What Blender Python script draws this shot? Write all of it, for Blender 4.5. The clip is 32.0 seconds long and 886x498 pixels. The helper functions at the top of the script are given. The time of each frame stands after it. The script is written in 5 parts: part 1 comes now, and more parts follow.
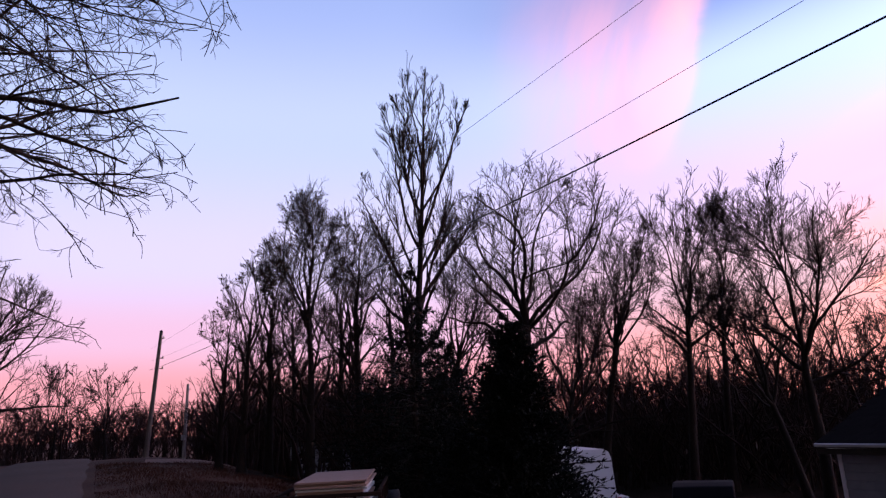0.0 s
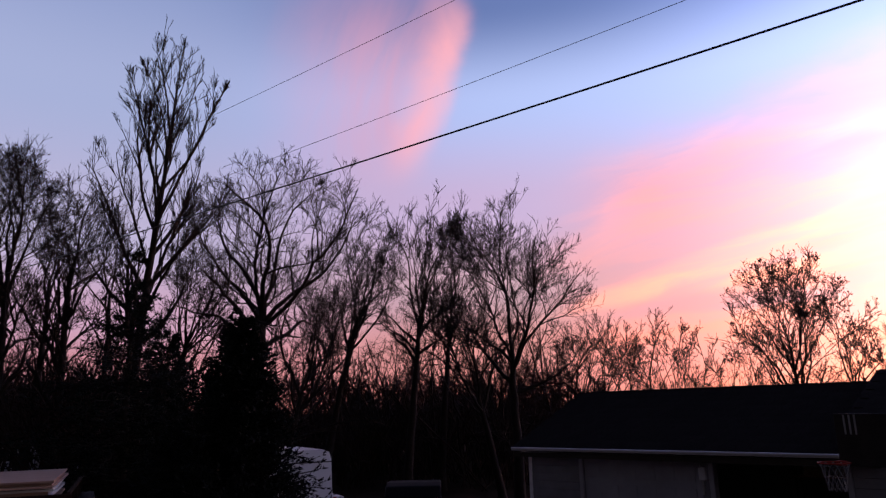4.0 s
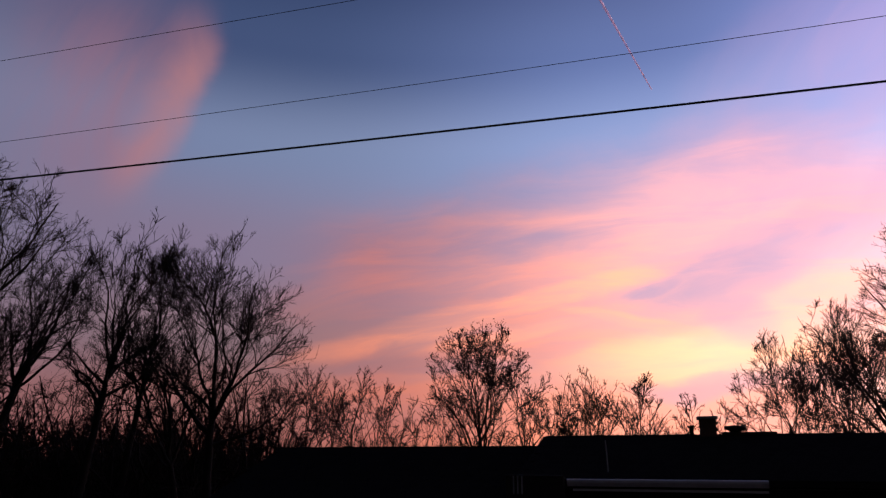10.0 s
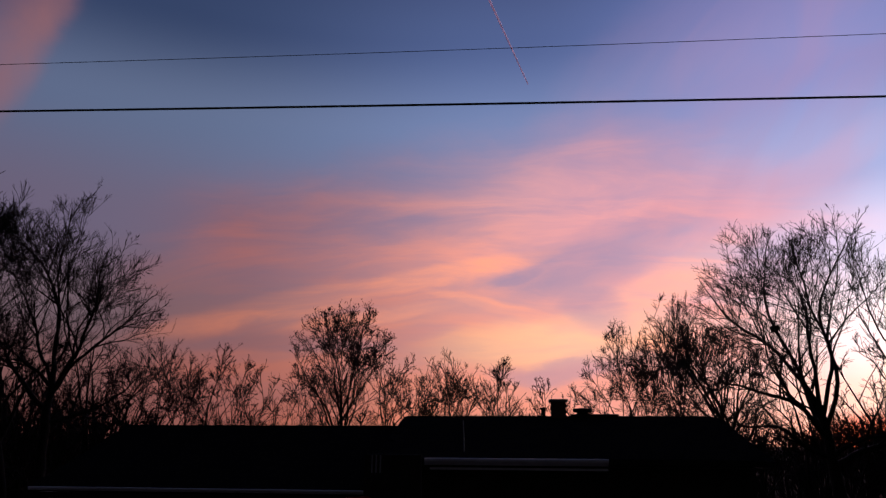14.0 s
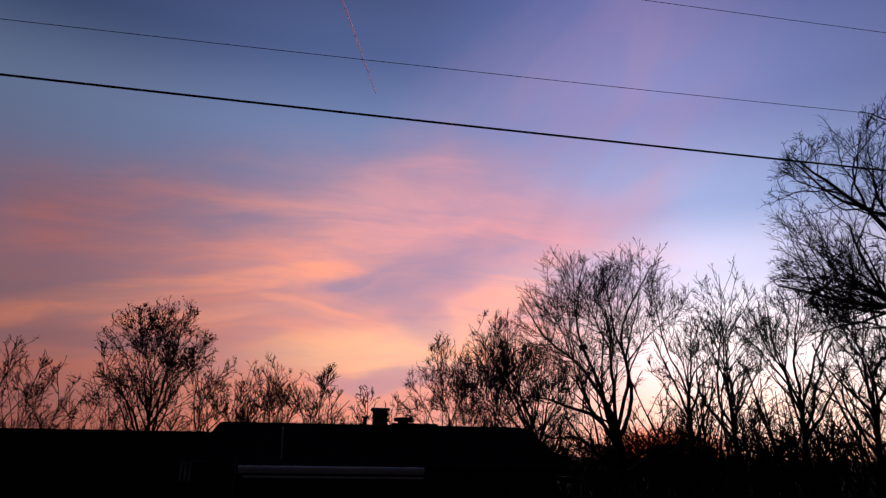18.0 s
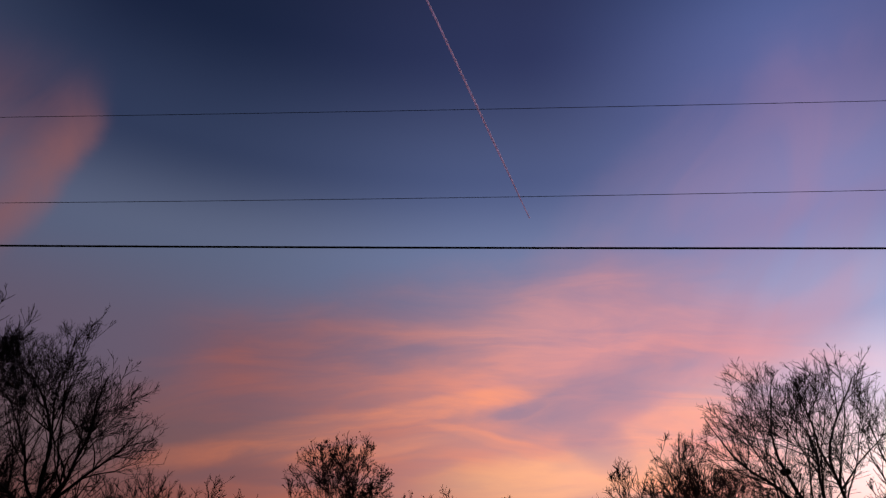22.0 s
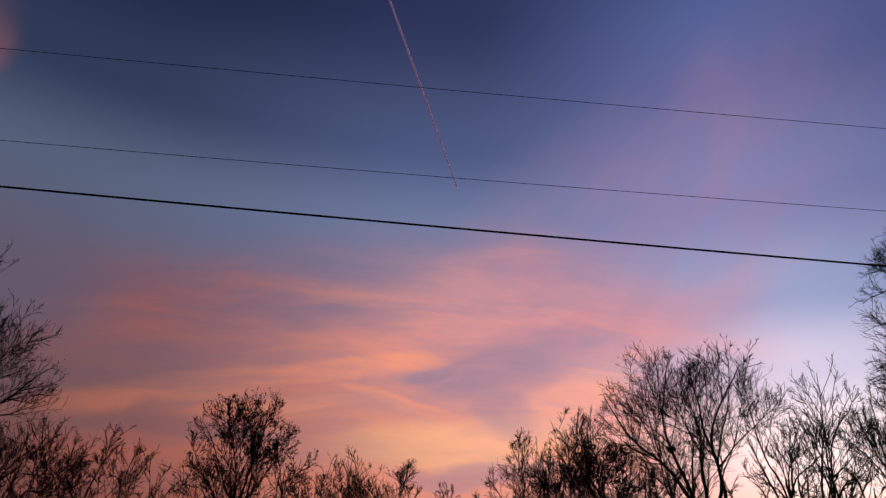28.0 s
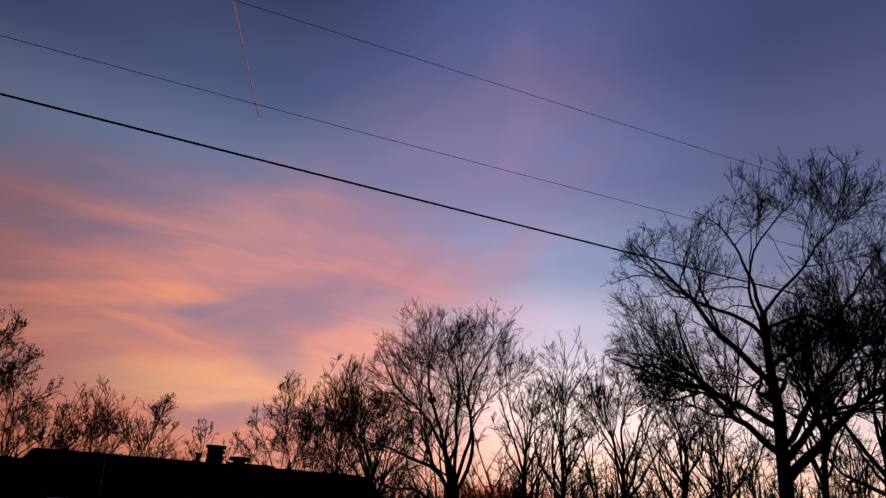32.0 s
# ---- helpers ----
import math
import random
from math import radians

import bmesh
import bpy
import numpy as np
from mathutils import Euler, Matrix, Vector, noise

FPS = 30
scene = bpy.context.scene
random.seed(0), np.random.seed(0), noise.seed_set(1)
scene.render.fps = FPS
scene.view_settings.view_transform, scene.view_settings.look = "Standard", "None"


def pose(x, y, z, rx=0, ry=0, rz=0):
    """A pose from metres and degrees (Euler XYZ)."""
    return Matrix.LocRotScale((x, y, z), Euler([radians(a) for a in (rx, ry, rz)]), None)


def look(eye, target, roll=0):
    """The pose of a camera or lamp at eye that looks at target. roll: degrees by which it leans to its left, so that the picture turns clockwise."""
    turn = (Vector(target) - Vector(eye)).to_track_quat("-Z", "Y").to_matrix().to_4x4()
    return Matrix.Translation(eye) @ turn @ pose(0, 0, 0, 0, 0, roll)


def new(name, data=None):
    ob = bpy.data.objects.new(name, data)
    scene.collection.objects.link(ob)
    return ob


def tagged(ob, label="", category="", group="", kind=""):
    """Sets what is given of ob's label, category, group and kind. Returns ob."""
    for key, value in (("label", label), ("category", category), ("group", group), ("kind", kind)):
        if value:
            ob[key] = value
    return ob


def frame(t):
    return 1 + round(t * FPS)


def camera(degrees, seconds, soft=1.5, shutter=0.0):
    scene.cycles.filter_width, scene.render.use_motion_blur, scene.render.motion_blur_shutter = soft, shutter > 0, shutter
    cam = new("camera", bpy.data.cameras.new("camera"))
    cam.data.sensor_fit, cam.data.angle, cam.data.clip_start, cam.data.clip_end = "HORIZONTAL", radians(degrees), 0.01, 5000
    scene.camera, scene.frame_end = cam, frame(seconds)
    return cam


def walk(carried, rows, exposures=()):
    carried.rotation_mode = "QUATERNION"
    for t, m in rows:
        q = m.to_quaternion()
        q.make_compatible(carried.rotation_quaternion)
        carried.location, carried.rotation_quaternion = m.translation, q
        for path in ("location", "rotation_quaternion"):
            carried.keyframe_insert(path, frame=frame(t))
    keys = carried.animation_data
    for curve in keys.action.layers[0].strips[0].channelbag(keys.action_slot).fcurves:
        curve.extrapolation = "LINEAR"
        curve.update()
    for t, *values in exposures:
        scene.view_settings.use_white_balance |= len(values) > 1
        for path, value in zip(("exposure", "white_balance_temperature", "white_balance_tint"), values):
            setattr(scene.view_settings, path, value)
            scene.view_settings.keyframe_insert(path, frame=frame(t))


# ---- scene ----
cam = camera(65.96, 32.0, soft=1.3)

# time, east and north shift of the eye, then its turn
PATH = [
    (0.0, 0.086, 0.052, 104.16, 3.03, 1.88), (0.5, 0.091, 0.055, 103.61, 2.86, -2.09), (1.0, 0.097, 0.058, 102.93, 2.12, -4.25),
    (1.5, 0.103, 0.062, 102.51, 1.55, -6.76), (2.0, 0.109, 0.065, 102.55, 1.21, -8.98), (2.5, 0.114, 0.069, 103.05, 1.15, -11.12),
    (3.0, 0.120, 0.072, 103.05, 1.13, -13.85), (3.5, 0.126, 0.076, 103.17, 1.14, -16.89), (4.0, 0.131, 0.079, 103.34, 1.26, -20.09),
    (4.5, 0.137, 0.082, 104.02, 1.23, -24.38), (6.5, 0.152, 0.092, 106.83, 0.70, -35.73), (7.0, 0.156, 0.094, 107.25, 0.63, -38.67),
    (7.5, 0.160, 0.096, 107.41, 0.35, -40.21), (8.0, 0.164, 0.098, 107.65, 0.21, -41.49), (8.5, 0.168, 0.101, 107.63, -0.10, -42.08),
    (9.0, 0.171, 0.103, 107.65, -0.17, -42.46), (9.5, 0.171, 0.103, 107.71, -0.19, -43.00), (10.0, 0.171, 0.103, 107.48, -0.14, -44.10),
    (10.5, 0.171, 0.103, 107.60, -0.32, -45.42), (11.0, 0.171, 0.103, 107.69, -0.28, -47.32), (11.5, 0.171, 0.103, 108.40, 0.19, -49.95),
    (12.0, 0.171, 0.103, 108.56, 0.32, -51.66), (12.5, 0.171, 0.103, 108.29, 0.36, -53.30), (13.0, 0.171, 0.103, 108.03, 0.20, -54.48),
    (13.5, 0.171, 0.103, 106.72, -0.24, -54.57), (15.5, 0.086, 0.052, 104.29, -0.73, -59.99), (16.0, 0.086, 0.052, 104.88, -0.80, -61.98),
    (16.5, 0.086, 0.052, 105.22, -0.85, -64.10), (17.0, 0.086, 0.052, 105.32, -0.80, -66.27), (17.5, 0.086, 0.052, 106.07, -0.82, -68.32),
    (18.0, 0.086, 0.052, 106.70, -0.79, -69.83), (18.5, 0.086, 0.052, 107.03, -0.94, -72.08), (19.0, 0.086, 0.052, 107.05, -1.08, -74.48),
    (19.5, 0.094, 0.057, 109.31, -1.57, -74.63), (20.0, 0.103, 0.062, 112.62, -1.89, -71.98), (20.5, 0.054, 0.033, 116.69, -2.08, -67.03),
    (21.0, 0.006, 0.003, 118.44, -1.90, -62.33), (21.5, -0.043, -0.026, 117.91, -1.48, -58.35), (22.0, -0.086, -0.052, 116.77, -1.39, -55.60),
    (22.5, -0.129, -0.077, 113.82, -3.19, -55.43), (23.0, -0.171, -0.103, 112.72, -2.88, -56.86), (23.5, -0.189, -0.113, 113.55, -1.94, -56.37),
    (24.0, -0.206, -0.124, 114.34, -1.43, -56.53), (24.5, -0.223, -0.134, 114.54, -2.60, -56.02), (25.0, -0.240, -0.144, 113.60, -2.64, -56.80),
    (25.5, -0.257, -0.155, 114.15, -2.95, -57.30), (27.5, -0.312, -0.187, 114.48, -3.18, -60.99), (28.0, -0.326, -0.196, 114.13, -3.08, -63.46),
    (28.5, -0.317, -0.191, 113.80, -3.18, -64.94), (29.0, -0.309, -0.185, 113.79, -3.45, -67.73), (29.5, -0.300, -0.180, 113.82, -3.71, -70.84),
    (30.0, -0.291, -0.175, 113.73, -4.06, -72.71), (30.5, -0.283, -0.170, 112.52, -4.22, -75.47), (31.0, -0.274, -0.165, 111.66, -4.22, -78.18),
    (31.5, -0.266, -0.160, 111.27, -4.23, -80.68), (32.0, -0.257, -0.155, 110.92, -3.96, -82.56),
]
EYE = 1.6
walk(cam, [(t, pose(x, y, EYE, rx, ry, rz)) for t, x, y, rx, ry, rz in PATH],
     exposures=[(0.0, 2.85, 6700, 14), (2.0, 2.75, 6750, 14), (4.5, 1.95, 6900, 13), (6.5, 1.25, 6950, 12), (8.0, 0.86, 6900, 12), (10.0, 0.85, 6700, 10),
                (11.0, 0.52, 6500, 9), (12.5, 0.2, 6450, 8), (15.5, 0.2, 6350, 9), (18.5, 0.1, 6350, 9), (20.0, -0.42, 6500, 10), (21.0, -0.24, 6900, 13),
                (23.0, -0.06, 6750, 13), (27.5, -0.15, 6800, 13), (30.0, -0.22, 6800, 13), (31.0, -0.47, 6800, 12), (32.0, -0.28, 6850, 12)])


# ---- sky and light ----
class Nodes:
    """Short hand for building node trees out of sums and textures."""

    def __init__(self, tree):
        self.tree = tree

    def add(self, kind):
        return self.tree.nodes.new(kind)

    def put(self, socket, value):
        if isinstance(value, bpy.types.NodeSocket):
            self.tree.links.new(value, socket)
        elif value is not None:
            socket.default_value = value

    def m(self, op, a, b=None, c=None, clamp=False):
        n = self.add("ShaderNodeMath")
        n.operation, n.use_clamp = op, clamp
        for s, v in zip(n.inputs, (a, b, c)):
            self.put(s, v)
        return n.outputs[0]

    def total(self, *parts):
        out = parts[0]
        for p in parts[1:]:
            out = self.m("ADD", out, p)
        return out

    def span(self, v, a, b, lo=0.0, hi=1.0):
        n = self.add("ShaderNodeMapRange")
        n.interpolation_type = "SMOOTHSTEP"
        for s, x in zip(n.inputs[:5], (v, a, b, lo, hi)):
            self.put(s, x)
        return n.outputs[0]

    def mix(self, f, a, b, how="MIX"):
        n = self.add("ShaderNodeMix")
        n.data_type, n.blend_type = "RGBA", how
        self.put(n.inputs[0], f), self.put(n.inputs[6], a), self.put(n.inputs[7], b)
        return n.outputs[2]

    def vec(self, x, y, z=0.0):
        n = self.add("ShaderNodeCombineXYZ")
        for s, v in zip(n.inputs, (x, y, z)):
            self.put(s, v)
        return n.outputs[0]

    def noise(self, v, scale, detail=4.0, rough=0.55, dist=0.0):
        n = self.add("ShaderNodeTexNoise")
        self.put(n.inputs["Vector"], v)
        for k, x in (("Scale", scale), ("Detail", detail), ("Roughness", rough), ("Distortion", dist)):
            n.inputs[k].default_value = x
        return n.outputs[0]

    def ramp(self, f, stops):
        n = self.add("ShaderNodeValToRGB")
        n.color_ramp.interpolation = "EASE"
        el = n.color_ramp.elements
        while len(el) < len(stops):
            el.new(0.5)
        for e, (p, c) in zip(el, stops):
            e.position, e.color = p, (*c, 1)
        self.put(n.inputs[0], f)
        return n.outputs[0]


def rgb(r, g, b):
    """Linear colour from the 0 to 1 values of a picture."""
    return tuple(c / 12.92 if c <= 0.04045 else ((c + 0.055) / 1.055) ** 2.4 for c in (r, g, b))


def c4(c):
    return (*c, 1.0)


SUN_AZ, SUN_EL = 82.0, -0.8          # the sun has just gone down behind the woods
world = bpy.data.worlds.new("dusk_sky")
scene.world = world
world.use_nodes = True
wt = world.node_tree
wt.nodes.clear()
N = Nodes(wt)
sep = N.add("ShaderNodeSeparateXYZ")
N.put(sep.inputs[0], N.add("ShaderNodeTexCoord").outputs["Generated"])
X, Y, Z = sep.outputs
AZ = N.m("DEGREES", N.m("ARCTAN2", X, Y))
EL = N.m("DEGREES", N.m("ARCSINE", Z))
EL01 = N.m("DIVIDE", N.m("MAXIMUM", EL, 0.0), 60.0)
def scaled(v, f):
    return N.m("MULTIPLY", v, f)


# clear sky: cool side, sunset side, and the side past the sunset
cool = N.ramp(EL01, [(0.0, (.17, .065, .066)), (0.06, (.172, .080, .094)), (0.12, (.165, .108, .152)), (0.22, (.140, .135, .198)),
                     (0.40, (.104, .129, .206)), (0.6, (.064, .090, .170)), (0.85, (.03, .045, .10))])
warm = N.ramp(EL01, [(0.0, (.60, .18, .09)), (0.07, (.55, .23, .18)), (0.16, (.36, .235, .26)), (0.28, (.20, .175, .30)),
                     (0.42, (.134, .162, .306)), (0.55, (.062, .083, .198)), (0.72, (.025, .034, .106)), (0.9, (.025, .034, .112))])
late = N.ramp(EL01, [(0.0, (1.05, .48, .30)), (0.05, (1.22, .84, .68)), (0.13, (1.12, 1.0, 1.02)), (0.24, (.60, .62, .84)), (0.33, (.28, .37, .63)),
                     (0.46, (.162, .212, .455)), (0.62, (.088, .122, .315)), (0.85, (.032, .068, .20))])
lilac = N.ramp(EL01, [(0.0, (.215, .072, .066)), (0.08, (.205, .088, .090)), (0.16, (.165, .105, .132)), (0.28, (.160, .124, .205)),
                      (0.42, (.122, .150, .272)), (0.55, (.037, .055, .134)), (0.72, (.012, .021, .064)), (0.9, (.011, .019, .065))])
clear = N.mix(N.span(AZ, -6.0, 24.0), cool, lilac)
clear = N.mix(N.span(AZ, 30.0, 60.0), clear, warm)
lift = N.m("MULTIPLY", N.m("MULTIPLY", N.span(AZ, 34.0, 62.0), N.span(AZ, 96.0, 76.0)), N.m("MULTIPLY", N.span(EL, 16.0, 26.0), N.span(EL, 38.0, 29.0)))
clear = N.mix(scaled(lift, 0.25), clear, N.mix(1.0, clear, c4((1.42, 1.58, 1.72)), "MULTIPLY"))
clear = N.mix(N.span(AZ, 62.0, 90.0), clear, late)
# away from the sunset the dome goes over to dim dusk blue
back = N.span(N.m("ABSOLUTE", N.m("SUBTRACT", N.m("MODULO", N.m("ADD", AZ, 420.0), 360.0), 105.0)), 78.0, 98.0)
nish = N.add("ShaderNodeTexSky")
nish.sky_type, nish.sun_disc, nish.sun_elevation, nish.sun_rotation = "NISHITA", False, radians(0.0), radians(SUN_AZ)
dusk = N.mix(0.015, c4((.013, .0135, .021)), nish.outputs[0])
clear = N.mix(back, clear, dusk)
clear = N.mix(N.span(EL, 41.0, 58.0), clear, c4((.014, .017, .042)))

# cloud coordinates, bent by slow noise
cv = N.vec(N.m("MULTIPLY", AZ, 0.05), N.m("MULTIPLY", EL, 0.11))
w1 = N.m("MULTIPLY", N.m("SUBTRACT", N.noise(cv, 0.9, 3.0), 0.5), 9.0)
w2 = N.m("MULTIPLY", N.m("SUBTRACT", N.noise(N.vec(N.m("ADD", N.m("MULTIPLY", AZ, 0.06), 7.3), N.m("MULTIPLY", EL, 0.13)), 1.6, 5.0), 0.5), 4.5)
A2, E2 = N.m("ADD", AZ, w1), N.m("ADD", EL, w2)


def blob(az, el, ra, re, lean=0.0, a=None, e=None, soft=1.0):
    """A soft oval of cloud about (az, el), with its long axis leaning up to the right by that many degrees."""
    da, de = N.m("SUBTRACT", a or A2, az), N.m("SUBTRACT", e or E2, el)
    c, s = math.cos(radians(lean)), math.sin(radians(lean))
    u = N.m("DIVIDE", N.m("ADD", N.m("MULTIPLY", da, c), N.m("MULTIPLY", de, s)), ra)
    v = N.m("DIVIDE", N.m("SUBTRACT", N.m("MULTIPLY", de, c), N.m("MULTIPLY", da, s)), re)
    return N.span(N.m("ADD", N.m("MULTIPLY", u, u), N.m("MULTIPLY", v, v)), 1.0 + 0.9 * soft, 0.15)


# wind-drawn streaks that fan up to the right and bend over past the sunset
da = N.m("SUBTRACT", AZ, 32.0)
arch = N.m("SUBTRACT", scaled(da, 0.21), scaled(N.m("MULTIPLY", da, da), 0.0036))
sv = N.m("SUBTRACT", N.m("ADD", EL, scaled(w2, 0.35)), arch)
streak = N.noise(N.vec(scaled(AZ, 0.06), scaled(sv, 0.36)), 1.0, 8.0, 0.6, 0.7)
lit = N.span(streak, 0.3, 0.74)
broad = N.span(N.noise(N.vec(N.m("ADD", scaled(AZ, 0.045), 3.1), scaled(sv, 0.14)), 1.0, 4.0, 0.5, 0.4), 0.35, 0.65)

CE = N.m("DIVIDE", N.m("MAXIMUM", EL, 0.0), 40.0)
bright = N.ramp(CE, [(0.0, rgb(.93, .54, .44)), (0.17, rgb(.97, .59, .50)), (0.27, rgb(.98, .60, .525)), (0.38, rgb(.96, .605, .565)),
                     (0.5, rgb(.87, .585, .595)), (0.66, rgb(.74, .525, .58)), (1.0, rgb(.45, .37, .53))])
shade = N.ramp(CE, [(0.0, rgb(.80, .52, .50)), (0.2, rgb(.80, .56, .57)), (0.35, rgb(.72, .545, .61)), (0.5, rgb(.65, .515, .62)),
                    (0.66, rgb(.53, .47, .61)), (1.0, rgb(.30, .32, .52))])
body = N.mix(N.m("ADD", scaled(lit, 0.6), scaled(broad, 0.4)), shade, bright)
def course(v, lo, hi, points, top=40.0):
    """A height that follows the azimuth from point to point."""
    n = N.add("ShaderNodeValToRGB")
    el = n.color_ramp.elements
    while len(el) < len(points):
        el.new(0.5)
    for p, (x, y) in zip(el, points):
        p.position, p.color = (x - lo) / (hi - lo), (y / top, y / top, y / top, 1)
    N.put(n.inputs[0], N.m("DIVIDE", N.m("SUBTRACT", v, lo), hi - lo))
    return scaled(n.outputs[0], top)


def scale_by(c, f):
    return tuple(v * f for v in c)


def over(base, mask, amount, colour):
    return N.mix(scaled(mask, amount), base, c4(colour) if isinstance(colour, tuple) else colour)


# the great sheet: its upper edge climbs to the right and frays out past the sunset
wa, we = N.m("ADD", AZ, scaled(w1, 0.3)), N.m("ADD", EL, scaled(w2, 0.4))
crest = course(wa, 20.0, 110.0, [(24, 15.0), (34, 19.0), (49, 22.5), (60, 24.0), (70, 25.5), (77, 23.0), (84, 20.5), (92, 18.5), (102, 14.0)])
sheet = N.span(N.m("SUBTRACT", E2, crest), 3.2, -3.6)
sheet = N.m("MULTIPLY", sheet, N.m("MULTIPLY", N.span(N.m("ADD", AZ, scaled(w2, 0.8)), 27.0, 39.0), N.span(N.m("ADD", AZ, scaled(w1, 0.5)), 96.0, 72.0)))
sheet = N.m("MULTIPLY", sheet, N.m("ADD", N.m("ADD", scaled(broad, 0.22), scaled(lit, 0.16)), 0.66))
body = N.mix(1.0, N.mix(N.span(AZ, 36.0, 69.0), c4((.45, .40, .43)), c4((.96, 1.01, 1.0))), body, "MULTIPLY")
sky = N.mix(sheet, clear, body)
thread = N.m("ADD", scaled(lit, 0.75), 0.25)
# bands fanning out low over the trees, lit from below
sky = over(sky, N.m("MULTIPLY", blob(65.0, 8.2, 10.5, 1.9, 3, a=wa, e=we), N.m("ADD", scaled(lit, 0.45), 0.55)), 0.65, N.mix(N.span(AZ, 50.0, 66.0), c4(scale_by(rgb(1.0, .72, .57), .7)), c4(rgb(1.0, .745, .57))))
sky = over(sky, N.m("MULTIPLY", blob(73.0, 11.8, 7.5, 1.5, 27, a=wa, e=we, soft=1.4), thread), 0.7, rgb(1.0, .70, .58))
# the grey-lilac opening, with its darker notch and its tail
wedge = N.m("MAXIMUM", scaled(blob(66.0, 14.2, 5.8, 1.8, 9, a=wa, e=we, soft=1.8), 0.75), scaled(blob(67.2, 11.8, 3.4, 1.5, -45, a=wa, e=we, soft=2.2), 0.5))
wedge = N.m("MAXIMUM", wedge, blob(61.6, 13.7, 2.4, 0.6, 12, a=wa, e=we, soft=1.4))
wedge = N.m("MAXIMUM", wedge, scaled(blob(71.0, 16.5, 6.0, 1.4, 12, a=wa, e=we, soft=1.8), 0.4))
sky = over(sky, N.m("MULTIPLY", wedge, N.m("SUBTRACT", 1.0, scaled(lit, 0.3))), 0.8, rgb(.545, .48, .60))
# bright rims: the long one that ends in a point over the notch, the low one, and the one under the notch
rim = N.m("MAXIMUM", blob(54.8, 13.7, 8.6, 0.75, 12, a=wa, e=we, soft=1.3), N.m("MAXIMUM", blob(41.0, 10.4, 8.5, 1.0, 14, a=wa, e=we, soft=1.3), scaled(blob(60.5, 11.0, 5.5, 0.5, -13, a=wa, e=we, soft=1.5), 0.8)))
rim = N.m("MAXIMUM", rim, scaled(blob(49.0, 10.2, 7.0, 0.5, 9, a=wa, e=we, soft=1.5), 0.7))
sky = over(sky, N.m("MULTIPLY", rim, thread), 0.75, N.mix(N.span(AZ, 34.0, 58.0), c4(scale_by(rgb(1.0, .60, .50), .55)), c4(rgb(1.0, .615, .48))))
bars = N.m("MAXIMUM", blob(43.0, 7.7, 8.0, 0.7, 3, a=wa, e=we), N.m("MAXIMUM", blob(65.0, 5.7, 5.5, 0.8, 2), scaled(blob(53.0, 9.0, 3.5, 0.6, 6, a=wa, e=we), 0.7)))
sky = over(sky, bars, 0.5, N.mix(N.span(AZ, 38.0, 64.0), c4(scale_by(rgb(.62, .48, .55), .5)), c4(rgb(.62, .50, .58))))
# the upright plume: sharp on the sunset side, feathering away on the other
pa = N.total(AZ, scaled(w2, 0.45), scaled(w1, 0.12))
spine = N.m("SUBTRACT", pa, course(EL, 18.0, 40.0, [(19, 17.0), (22, 18.3), (25, 19.5), (28.5, 20.8), (32, 21.8), (36, 21.2), (40, 20.0)]))
fibre = N.span(N.noise(N.vec(scaled(N.m("SUBTRACT", AZ, scaled(EL, 0.25)), 0.22), scaled(EL, 0.07)), 1.0, 5.0, 0.55, 0.8), 0.25, 0.75)
plume = N.m("MULTIPLY", N.m("MULTIPLY", N.span(spine, 2.4, 0.3), N.span(spine, -3.6, 0.0)), N.m("MULTIPLY", N.span(EL, 18.0, 24.5), N.span(EL, 36.0, 28.0)))
feather = N.m("MULTIPLY", N.m("MULTIPLY", N.span(spine, 3.0, -1.5), N.span(pa, 3.0, 14.0)), N.m("MULTIPLY", N.span(EL, 16.0, 24.0), N.span(EL, 38.0, 29.0)))
sky = over(sky, N.m("MULTIPLY", feather, N.m("ADD", scaled(fibre, 0.55), 0.45)), 0.64, (.225, .104, .148))
sky = over(sky, N.m("MULTIPLY", plume, N.m("ADD", scaled(fibre, 0.5), 0.5)), 0.75, (.345, .142, .158))
# thin wisps over the sunset's far side
comb = N.span(N.noise(N.vec(scaled(N.m("SUBTRACT", AZ, EL), 0.10), scaled(N.m("ADD", AZ, EL), 0.045)), 1.0, 6.0, 0.5, 1.2), 0.3, 0.75)
wisp = N.m("MULTIPLY", blob(80, 24.0, 15.0, 8.0, 30, soft=2.4), N.m("ADD", scaled(comb, 0.65), 0.35))
sky = over(sky, wisp, 0.4, rgb(.62, .48, .59))
sky = over(sky, N.m("MULTIPLY", blob(84.5, 19.5, 8.0, 1.3, 22, a=wa, e=we, soft=1.6), N.m("ADD", scaled(comb, 0.7), 0.3)), 0.25, rgb(.80, .58, .63))
# last red where the sun went down
ember = blob(87.2, -0.2, 4.2, 2.2, 0, a=AZ, e=EL)
sky = N.mix(scaled(ember, 0.9), sky, c4(rgb(1.0, .40, .24)))
sky = N.mix(1.0, sky, N.mix(N.span(AZ, 55.0, 85.0), N.mix(N.span(AZ, 0.0, 28.0), c4((1.01, .985, 1.0)), c4((.985, 1.03, .97))), c4((1.05, .98, .96))), "MULTIPLY")
sky = N.mix(1.0, sky, N.mix(N.span(AZ, 12.0, 82.0), c4((.80, .80, .80)), c4((1.25, 1.25, 1.25))), "MULTIPLY")
sky = N.mix(1.0, sky, N.mix(N.m("MULTIPLY", N.span(AZ, 86.0, 112.0), N.span(EL, -8.0, 16.0)), c4((1.0, 1.0, 1.0)), c4((.60, .56, .58))), "MULTIPLY")
bg = N.add("ShaderNodeBackground")
